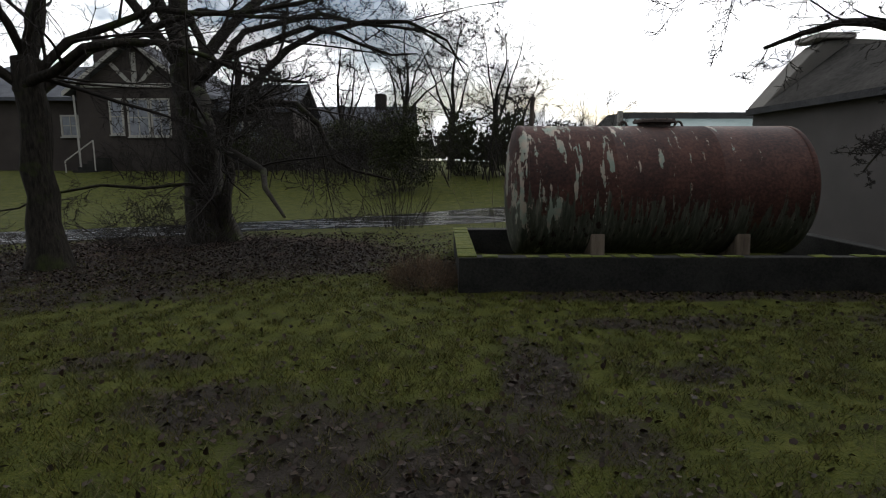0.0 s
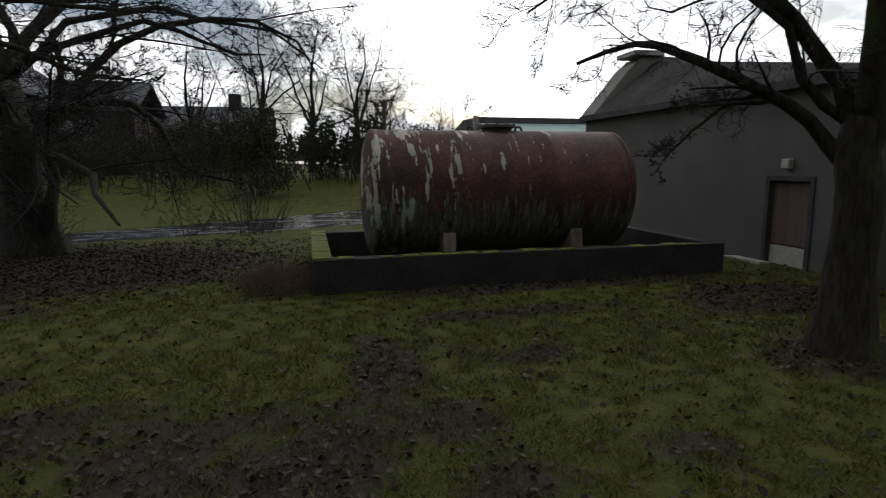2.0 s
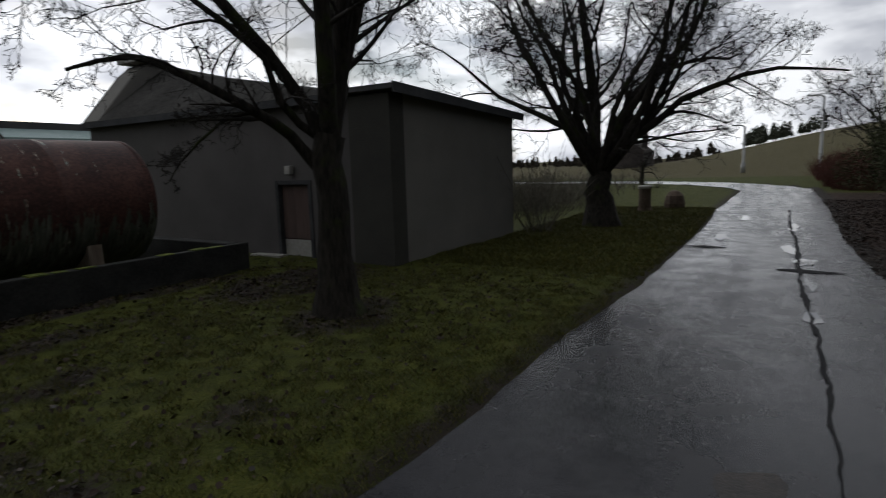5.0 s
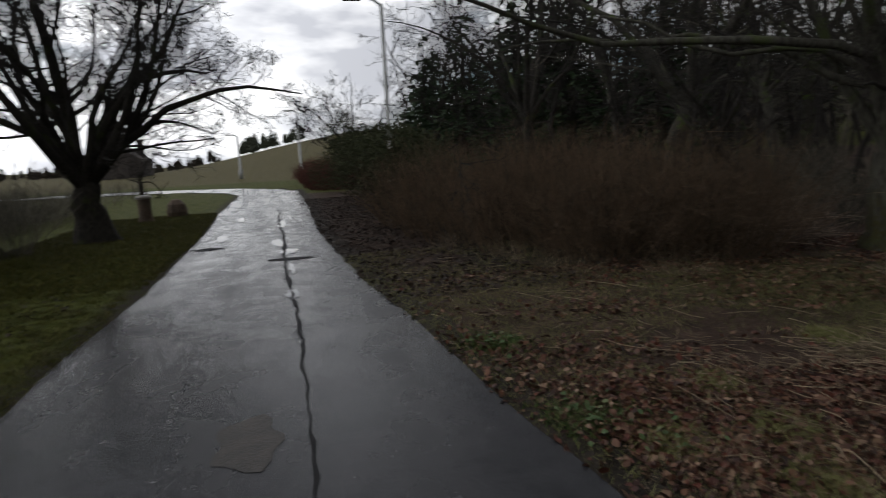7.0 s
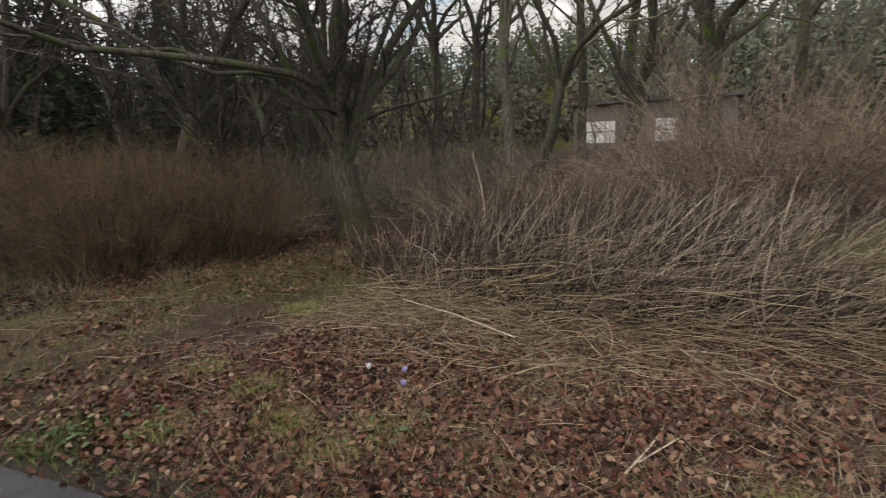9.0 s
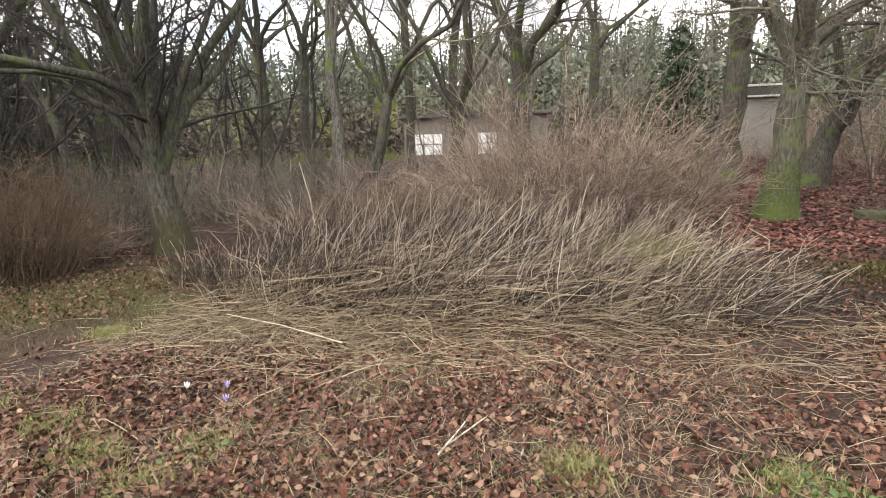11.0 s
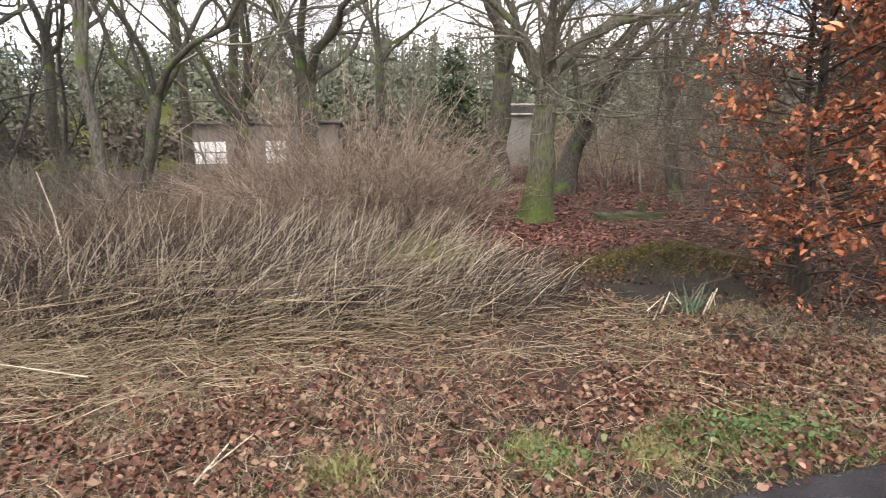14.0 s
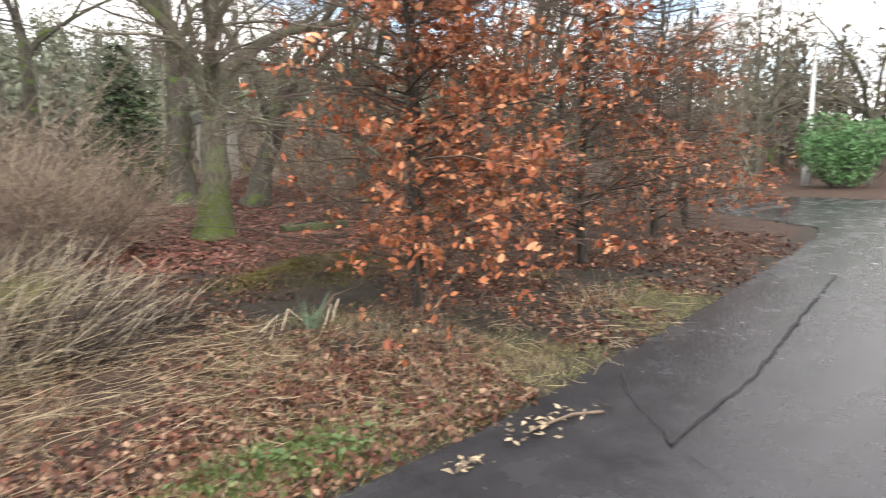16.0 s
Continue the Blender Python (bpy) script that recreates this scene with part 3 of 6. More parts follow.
def lane(name, line, z, label):
    v, f = [], []
    pts = []
    for (x0, y0, w0), (x1, y1, w1) in zip(line, line[1:]):
        for s in np.linspace(0, 1, 9)[:-1]:
            pts.append((x0 + s * (x1 - x0), y0 + s * (y1 - y0), w0 + s * (w1 - w0)))
    pts.append(line[-1])
    p = np.array(pts)
    for _ in range(3):
        p[1:-1] = (p[:-2] + 2 * p[1:-1] + p[2:]) / 4
    t = np.gradient(p[:, :2], axis=0)
    t /= np.linalg.norm(t, axis=1, keepdims=True)
    for (x, y, w), (tx, ty) in zip(p, t):
        for k in (-1, -0.33, 0.33, 1):
            px, py = x - ty * w * k, y + tx * w * k
            v.append((px, py, z + max(0.0, float(1.15 * smooth(20.5, 32, py) * smooth(14, 2, px))) + 0.004))
    for i in range(len(p) - 1):
        for k in range(3):
            a = i * 4 + k
            f.append((a, a + 4, a + 5, a + 1))
    ob = mesh_object(name, v, f, M_ROAD, smooth=True)
    return tagged(ob, label, "road", kind="structure")


lane("road_lane", LANE, 0.0, "wet narrow lane in front of the house lawn")
lane("road_bend", BEND, -0.002, "wet drive bending away toward the field")

# crack along the drive, and the patches round it
crack = Solid()
rc = random.Random(4)
cx, prev = -3.2, None
pts = []
while cx < 20:
    pts.append((cx, -1.03 + 0.011 * cx + 0.03 * math.sin(cx * 0.9) + rc.uniform(-0.015, 0.015), rc.uniform(0.008, 0.022) if cx < 5 else rc.uniform(0.02, 0.06)))
    cx += rc.uniform(0.18, 0.42)
pts2 = [(-6.25, -3.35, 0.012), (-5.96, -3.09, 0.018), (-5.8, -2.8, 0.012), (-5.7, -2.62, 0.02), (-5.57, -2.49, 0.025), (-5.5, -2.2, 0.012), (-5.46, -1.98, 0.015), (-5.2, -1.6, 0.01), (-4.6, -1.3, 0.012), (-3.2, -1.06, 0.012)]
pts3 = [(-5.57, -2.5, 0.012), (-6.0, -2.58, 0.014), (-6.9, -2.72, 0.014), (-8.2, -3.06, 0.018), (-9.6, -3.42, 0.018), (-11.1, -3.8, 0.018)]
def jagged(line, step=0.12):
    out = []
    for (x0, y0, w0), (x1, y1, w1) in zip(line, line[1:]):
        k = max(1, int(math.hypot(x1 - x0, y1 - y0) / step))
        for i in range(k):
            s = i / k
            j = 0.0 if i == 0 else 0.014
            out.append((x0 + (x1 - x0) * s + rc.uniform(-j, j), y0 + (y1 - y0) * s + rc.uniform(-j, j), (w0 + (w1 - w0) * s) * rc.uniform(0.35, 1.1)))
    return out + [line[-1]]


for line in (jagged(pts), jagged(pts2, 0.08), jagged(pts3)):
    n0 = len(crack.v)
    vs, fs = [], []
    for x, y, w in line:
        vs += [(x, y - w, 0.0145), (x, y + w * rc.uniform(0.4, 1), 0.0145)]
    for i in range(len(line) - 1):
        fs.append((2 * i, 2 * i + 2, 2 * i + 3, 2 * i + 1))
    crack.put(vs, fs)
for x, y, w, d in ((9.3, -1.0, 0.5, 0.12), (11.3, 0.55, 0.4, 0.14)):
    k = 9
    crack.put([(x + d * math.cos(6.283 * i / k) * rc.uniform(0.5, 1.3), y + w * math.sin(6.283 * i / k) * rc.uniform(0.6, 1.2), 0.0125) for i in range(k)], [tuple(range(k))])
tagged(crack.part("road_crack", M_CRACK), "long wet open crack along the asphalt drive", "crack", kind="structure")


def blotch(name, label, material, spots, z, seed):
    """Thin uneven sheets lying on the asphalt."""
    rb = random.Random(seed)
    sheet, k = Solid(), 22
    for x, y, rx, ry in spots:
        ring, p1, p2 = [], rb.uniform(0, 6), rb.uniform(0, 6)
        for i in range(k):
            a = 6.283 * i / k
            q = 0.95 + 0.2 * math.sin(2 * a + p1) + 0.15 * math.sin(5 * a + p2) + rb.uniform(-0.04, 0.04)
            ring.append((x + rx * q * math.cos(a), y + ry * q * math.sin(a), z))
        sheet.put([(x, y, z + 0.001)] + ring, [(0, i + 1, (i + 1) % k + 1) for i in range(k)])
    tagged(sheet.part(name, material), label, "patch", kind="structure")


blotch("road_patch", "sandy grit patch on the asphalt drive", M_PATCH, [(2.8, -0.62, 0.3, 0.24)], 0.0115, 3)
blotch("road_puddle", "thin rain puddles along the drive crack", M_PUDDLE, [(6.6, -0.98, 0.32, 0.07), (8.4, -1.02, 0.4, 0.06), (10.1, -1.0, 0.35, 0.16), (11.4, -0.8, 0.5, 0.12), (12.8, 0.4, 0.5, 0.12), (15, -0.9, 0.7, 0.1), (17, 0.2, 0.6, 0.15), (-9.5, -1.2, 0.9, 0.5), (-11.5, -2.4, 1.1, 0.5), (-8.0, -0.4, 0.7, 0.35)], 0.0115, 6)

# ---- tank in its walled enclosure ----
bund = root("enclosure_wall", 3.2, 8.7, 0.0, "low dark concrete enclosure wall with mossy top round the tank", "wall")
Solid().box(-3.0, 3.05, -1.72, -1.5, -0.2, 0.46, 0.008, 1).part("front_wall", M_CONC, bund, bevel=0.015)
Solid().box(-3.0, -2.78, -1.495, 1.6, -0.2, 0.455, 0.008, 2).part("side_wall", M_CONC, bund, bevel=0.015)
Solid().box(2.83, 3.05, -1.495, 1.6, -0.2, 0.455, 0.008, 3).part("side_wall", M_CONC, bund, bevel=0.015)
Solid().box(-2.775, 2.825, 1.38, 1.6, -0.2, 0.45, 0.008, 4).part("back_wall", M_CONC, bund, bevel=0.015)
mc = Solid()
for i in range(16):
    y0 = -1.70 + i * 0.2
    mc.box(-3.015, -2.77, y0, y0 + 0.2, 0.458, 0.472 + 0.012 * rc.random(), 0.0, i)
mc.part("moss_cap", M_MOSS, bund, "bright green moss along the wall top")
mc = Solid()
for i in range(20):
    x0 = -2.7 + i * 0.28
    if rc.random() < 0.7:
        mc.box(x0, x0 + rc.uniform(0.1, 0.26), -1.725, -1.6 + rc.uniform(0, 0.08), 0.462, 0.468 + 0.008 * rc.random(), 0.004, i)
mc.part("moss_cap", M_MOSS, bund, "thin moss on the front wall top", bevel=0.004)

tank = root("storage_tank", 3.15, 8.7, 1.22, "rusty red cylindrical oil tank with flaking pale paint", "tank")
R, L = 0.97, 2.0
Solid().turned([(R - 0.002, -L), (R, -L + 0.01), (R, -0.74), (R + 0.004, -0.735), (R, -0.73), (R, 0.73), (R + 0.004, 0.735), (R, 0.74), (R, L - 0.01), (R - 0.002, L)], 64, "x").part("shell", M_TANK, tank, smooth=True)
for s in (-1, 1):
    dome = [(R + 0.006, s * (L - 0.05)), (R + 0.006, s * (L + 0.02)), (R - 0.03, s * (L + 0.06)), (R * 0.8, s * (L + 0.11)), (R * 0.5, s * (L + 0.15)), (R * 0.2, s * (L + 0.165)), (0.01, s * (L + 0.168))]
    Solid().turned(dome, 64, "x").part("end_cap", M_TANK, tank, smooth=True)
for sx in (-0.95, 1.12):
    sad = Solid()
    arc = [(-0.86, -1.25), (0.86, -1.25)] + [(0.985 * math.sin(a), -0.985 * math.cos(a)) for a in np.linspace(0.95, -0.95, 13)]
    sad.prism(arc, "x", sx - 0.1, sx + 0.1)
    sad.part("saddle", M_WOOD, tank, "pale concrete saddle with flaking paint", bevel=0.01)
hatch = Solid().turned([(0.24, 0.86), (0.24, 0.99), (0.31, 0.995), (0.31, 1.03), (0.26, 1.035), (0.25, 1.05), (0.02, 1.06)], 28, "z", (0.05, 0, 0.02)).part("manhole", M_PIPE, tank, "rusty round manhole cover on the tank top")
for i in range(10):
    a = 2 * math.pi * i / 10
    Solid().turned([(0.018, 1.03), (0.018, 1.055), (0.004, 1.058)], 6, "z", (0.05 + 0.285 * math.cos(a), 0.285 * math.sin(a), 0.02)).part("bolt", M_PIPE, hatch)
for lx in (-0.42, 0.42):
    lug = Tubes()
    lug.add([(lx + 0.065 * math.cos(a), 0, 0.93 + 0.11 * math.sin(a)) for a in np.linspace(0, math.pi, 9)], [0.018] * 9)
    lug.part("lifting_lug", M_PIPE, tank, sides=6)
vp = Tubes()
vp.add([(-1.7, 0.65, 0.55), (-1.7, 0.65, 1.1), (-1.7, 0.65, 1.42)], [0.035, 0.035, 0.035])
vp.part("vent_pipe", M_PIPE, tank, "thin dark vent pipe", sides=10)
Solid().turned([(0.05, 1.40), (0.055, 1.44), (0.05, 1.47), (0.01, 1.475)], 12, "z", (-1.7, 0.65, 0)).part("vent_cap", M_PIPE, tank)

# ---- boiler house beside the tank ----
bh = root("boiler_house", 7.5, 4.8, 0.0, "low grey roughcast outbuilding with felt roof and boarded door", "building")
# local: x east from the west wall, y north from the south wall
w = Solid()
w.box(0.0, 0.3, 2.76, 9.1, -0.2, 2.88)
w.box(0.0, 0.3, 0.85, 1.9, -0.2, 2.88)
w.box(0.0, 0.3, 1.9, 2.76, 1.42, 2.88)
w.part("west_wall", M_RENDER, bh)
# paler render here paints in the stronger light on the south face
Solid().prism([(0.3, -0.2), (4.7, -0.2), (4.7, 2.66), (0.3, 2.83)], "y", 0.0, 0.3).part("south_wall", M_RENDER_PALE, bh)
# shade of this west-facing strip is put into its darker render colour
Solid().box(-0.1, 0.297, -0.004, 0.845, -0.2, 2.83).part("pier", M_RENDER_DARK, bh, "wall pier coloured as in shade")
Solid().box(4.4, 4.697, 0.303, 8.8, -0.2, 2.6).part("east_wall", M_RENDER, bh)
Solid().box(0.303, 4.397, 8.8, 9.1, -0.2, 2.88).part("north_wall", M_RENDER, bh)
Solid().put([(-0.22, -0.18, 2.86), (4.85, -0.18, 2.67), (4.85, 1.0, 2.67), (-0.22, 1.0, 2.86), (-0.22, -0.18, 2.95), (4.85, -0.18, 2.76), (4.85, 1.0, 2.76), (-0.22, 1.0, 2.95)],
            [(3, 2, 1, 0), (4, 5, 6, 7), (0, 1, 5, 4), (1, 2, 6, 5), (2, 3, 7, 6), (3, 0, 4, 7)]).part("flat_roof", M_ROOF, bh, bevel=0.01)
Solid().put([(-0.25, -0.21, 2.80), (4.88, -0.21, 2.61), (4.88, -0.185, 2.61), (-0.25, -0.185, 2.80), (-0.25, -0.21, 2.965), (4.88, -0.21, 2.775), (4.88, -0.185, 2.775), (-0.25, -0.185, 2.965)],
            [(3, 2, 1, 0), (4, 5, 6, 7), (0, 1, 5, 4), (1, 2, 6, 5), (2, 3, 7, 6), (3, 0, 4, 7)]).part("fascia", M_FASCIA, bh)
Solid().put([(-0.18, 1.003, 2.90), (-0.18, 8.4, 2.90), (1.6, 8.4, 4.28), (1.6, 1.003, 2.98), (4.6, 8.4, 4.2), (4.6, 1.003, 2.8), (-0.18, 1.003, 2.84), (-0.18, 8.4, 2.84), (4.6, 8.4, 2.84), (4.6, 1.003, 2.7)],
            [(0, 3, 2, 1), (3, 5, 4, 2), (0, 1, 7, 6), (0, 6, 9, 5, 3), (1, 2, 4, 8, 7), (4, 5, 9, 8)]).part("pitched_roof", M_ROOF_DULL, bh)
Solid().box(-0.2, -0.02, 1.0, 9.1, 2.76, 2.895).part("eaves_beam", M_FASCIA, bh, "dark eaves beam under the roof")
Solid().prism([(-0.15, 2.91), (4.6, 2.91), (4.6, 4.3), (1.7, 4.42), (1.15, 4.36), (0.8, 4.05)], "y", 8.42, 9.15).part("gable_parapet", M_RENDER_PALE, bh, "pale cement gable parapet", bevel=0.03)
Solid().box(0.9, 1.75, 8.3, 9.2, 4.40, 4.52, 0.01, 3).part("coping", M_PALE, bh, bevel=0.02)
door = Solid().box(0.1, 0.16, 1.95, 2.71, -0.02, 1.37).part("door", M_DOOR, bh, "faded boarded timber door")
for i in range(5):
    y0 = 1.96 + i * 0.15
    Solid().box(0.07, 0.098, y0, y0 + 0.145, 0.36, 1.35, 0.003, i).part("board", M_DOOR, door)
Solid().box(0.06, 0.098, 1.97, 2.70, 0.02, 0.33).part("kick_panel", M_PALE, door, "pale weathered lower door panel", bevel=0.006)
fr = Solid().box(-0.03, 0.1, 2.71, 2.79, -0.05, 1.45).box(-0.03, 0.1, 1.87, 1.95, -0.05, 1.45).box(-0.03, 0.1, 1.95, 2.71, 1.37, 1.45)
fr.part("door_frame", M_FASCIA, bh, "dark timber door frame", bevel=0.006)
Solid().box(-0.22, 0.0, 2.6, 3.4, -0.1, 0.05, 0.01, 2).part("step", M_PALE, bh, bevel=0.015)
lampb = Solid().box(-0.12, -0.01, 2.28, 2.42, 1.56, 1.72, 0.004, 1).part("bulkhead_lamp", M_PALE, bh, "small pale bulkhead lamp over the door", bevel=0.02)


# ---- house on the rise ----
def window(parent, x0, x1, z0, z1, y, mull=1):
    win = Solid().box(x0, x1, y - 0.02, y + 0.02, z0, z1).part("window", M_GLASS_PANE, parent)
    f = 0.09
    fr_ = Solid().box(x0 - f, x0, y - 0.08, y + 0.05, z0 - f, z1 + f).box(x1, x1 + f, y - 0.08, y + 0.05, z0 - f, z1 + f).box(x0, x1, y - 0.08, y + 0.05, z1, z1 + f).box(x0, x1, y - 0.08, y + 0.05, z0 - f, z0)
    for i in range(mull):
        xm = x0 + (x1 - x0) * (i + 1) / (mull + 1)
        fr_.box(xm - 0.025, xm + 0.025, y - 0.06, y - 0.022, z0, z1)
    fr_.box(x0, x1, y - 0.058, y - 0.024, (z0 + z1) / 2 - 0.03, (z0 + z1) / 2 + 0.03)
    fr_.part("frame", M_TRIM, win)
    Solid().box(x0 - 0.12, x1 + 0.12, y - 0.16, y - 0.082, z0 - 0.16, z0 - 0.095).part("sill", M_TRIM, win)
    return win


house = root("house", -17.0, 32.0, 1.0, "brown harled house with half-timbered gable and slate roof", "house")
Solid().prism([(-3.3, -0.6), (3.3, -0.6), (3.3, 4.6), (0, 7.0), (-3.3, 4.6)], "y", 0.0, 9.0).part("gable_wall", M_HOUSE, house)
Solid().box(-10.5, -3.303, 1.2, 9.0, -0.6, 4.2).part("wing_wall", M_HOUSE, house)
Solid().box(3.303, 8.0, 2.5, 9.0, -0.6, 3.7).part("wing_wall", M_HOUSE, house)
for s in (-1, 1):
    Solid().prism([(s * 3.75, 4.25), (0, 7.08), (0, 7.3), (s * 3.75, 4.47)], "y", -0.5, 9.2).part("gable_roof", M_SLATE, house)
Solid().prism([(0.7, 4.1), (5.1, 6.4), (9.5, 4.1), (9.5, 4.3), (5.1, 6.65), (0.7, 4.3)], "x", -10.8, -2.0).part("wing_roof", M_SLATE, house)
Solid().prism([(2.1, 3.6), (5.6, 5.4), (9.3, 3.6), (9.3, 3.8), (5.6, 5.6), (2.1, 3.8)], "x", 3.0, 8.3).part("wing_roof", M_SLATE, house)
for a in ((-3.0, 3.0, 4.72, 4.95),):
    Solid().box(a[0], a[1], -0.09, -0.003, a[2], a[3]).part("tie_beam", M_TRIM, house)
Solid().box(-0.13, 0.13, -0.09, -0.003, 4.953, 6.6).part("king_post", M_TRIM, house)
for s in (-1, 1):
    Solid().prism([(s * 0.2, 5.0), (s * 0.45, 5.0), (s * 1.35, 5.95), (s * 1.15, 6.05)], "y", -0.085, -0.005).part("brace", M_TRIM, house)
    Solid().prism([(s * 3.75, 4.2), (s * 3.75, 4.45), (0, 7.28), (0, 7.05)], "y", -0.56, -0.503).part("bargeboard", M_TRIM, house)
window(house, -1.45, -0.85, 2.25, 4.05, -0.003, 0)
window(house, -0.45, 0.6, 2.15, 4.05, -0.003, 1)
window(house, 0.85, 1.75, 2.15, 4.05, -0.003, 1)
window(house, -5.0, -4.1, 2.2, 3.25, 1.197, 1)
window(house, 4.2, 4.9, 1.2, 3.0, 2.497, 0)
window(house, 5.4, 6.1, 1.2, 3.0, 2.497, 0)
pipe = Tubes()
pipe.add([(-3.45, -0.05, 4.3), (-3.4, -0.05, 2.5), (-3.4, -0.05, -0.3)], [0.055] * 3)
pipe.part("downpipe", M_TRIM, house, sides=8)
ch = Solid().box(-4.9, -4.0, 4.5, 5.5, 5.6, 8.3).part("chimney", M_HOUSE, house, bevel=0.02)
for px in (-4.68, -4.22):
    Solid().turned([(0.12, 8.3), (0.13, 8.55), (0.10, 8.7)], 10, "z", (px, 5.0, 0)).part("chimney_pot", M_PALE, ch)
for i in range(6):
    Solid().box(-3.2 + i * 0.27, -2.933 + i * 0.27, -1.5, -0.1, -0.6, 0.05 + i * 0.17).part("step", M_CONC, house, bevel=0.01)
rl = Tubes()
rl.add([(-3.3, -1.5, 0.7), (-2.5, -1.5, 1.25), (-1.7, -1.5, 1.8)], [0.035] * 3)
rl.add([(-3.3, -1.5, -0.4), (-3.3, -1.5, 0.2), (-3.3, -1.5, 0.7)], [0.035] * 3)
rl.add([(-1.7, -1.5, 0.2), (-1.7, -1.5, 1.0), (-1.7, -1.5, 1.8)], [0.035] * 3)
rl.part("handrail", M_TRIM, house, sides=6)

cot = root("cottage", -6.5, 40, 1.0, "low slate-roofed outbuilding half hidden by trees", "building")
Solid().box(-4, 4.2, 0, 6, -0.5, 2.9).part("wall", M_HOUSE, cot)
Solid().prism([(-0.4, 2.8), (3, 4.5), (6.4, 2.8), (6.4, 3.0), (3, 4.75), (-0.4, 3.0)], "x", -4.3, 4.5).part("roof", M_SLATE, cot)
Solid().box(1.5, 2.3, 2.4, 3.4, 4.3, 5.6).part("chimney", M_HOUSE, cot, bevel=0.02)

hall = root("long_hall", 14.5, 31, 0.3, "long low hall with pale green sheet roof beyond the tank", "building")
Solid().box(-4.2, 14, 0, 9, -0.6, 3.1).part("wall", M_RENDER_DARK, hall)
Solid().prism([(-0.25, 3.103), (-0.25, 3.25), (1.0, 3.75), (1.0, 3.103)], "x", -4.5, 14.2).part("lower_roof", M_GREENROOF, hall, "pale green sheet roof slope")
Solid().prism([(1.003, 3.103), (1.003, 4.1), (4.5, 4.2), (9.2, 3.2), (9.2, 3.103)], "x", -4.4, 14.2).part("upper_roof", M_ROOF, hall)
Solid().prism([(0.9, 3.0), (0.9, 4.15), (1.2, 4.2), (1.2, 3.0)], "x", -4.75, -4.503).part("end_post", M_PALE, hall)


# ---- trees ----
def bough(r, start, direct, length, radius, k, up, wild, tip=0.25):
    p, d = np.array(start, float), np.array(direct, float)
    d /= np.linalg.norm(d)
    pts, rad = [p.copy()], [radius]
    for i in range(1, k):
        d = d + np.array([r.gauss(0, wild), r.gauss(0, wild), r.gauss(0, wild) + up])
        d /= np.linalg.norm(d)
        p = p + d * length / (k - 1)
        pts.append(p.copy())
        rad.append(radius * (1 - (1 - tip) * i / (k - 1)))
    return pts, rad


def sprout(r, tubes, pts, rad, depth, counts, ratio, up, wild, low=0.2, spread=0.75, thin=0.0035):
    """Side shoots along a bough, to the given depth."""
    if depth >= len(counts):
        return
    length = sum(np.linalg.norm(b - a) for a, b in zip(pts, pts[1:]))
    for _ in range(counts[depth]):
        s = (low + (1 - low) * r.random() ** (1.7 if depth == 0 else 1.0)) * (len(pts) - 1)
        i = min(int(s), len(pts) - 2)
        f = s - i
        at = pts[i] * (1 - f) + pts[i + 1] * f
        d = pts[i + 1] - pts[i]
        d = d / (np.linalg.norm(d) + 1e-9)
        off = np.array([r.gauss(0, 1), r.gauss(0, 1), r.gauss(0, 0.8)])
        off -= d * off.dot(d)
        off /= np.linalg.norm(off) + 1e-9
        c = r.uniform(spread * 0.6, spread * 1.3)
        k = 5 if depth == 0 else (3 if depth == len(counts) - 1 else 4)
        rr = max((rad[i] * (1 - f) + rad[i + 1] * f) * r.uniform(0.25, 0.5), thin)
        q, qr = bough(r, at, d * (1 - 0.35 * c) + off * c, length * ratio * r.uniform(0.6, 1.25), rr, k, up, wild, 0.3)
        tubes.add(q, qr)
        sprout(r, tubes, q, qr, depth + 1, counts, ratio, up, wild, 0.15, spread, thin)


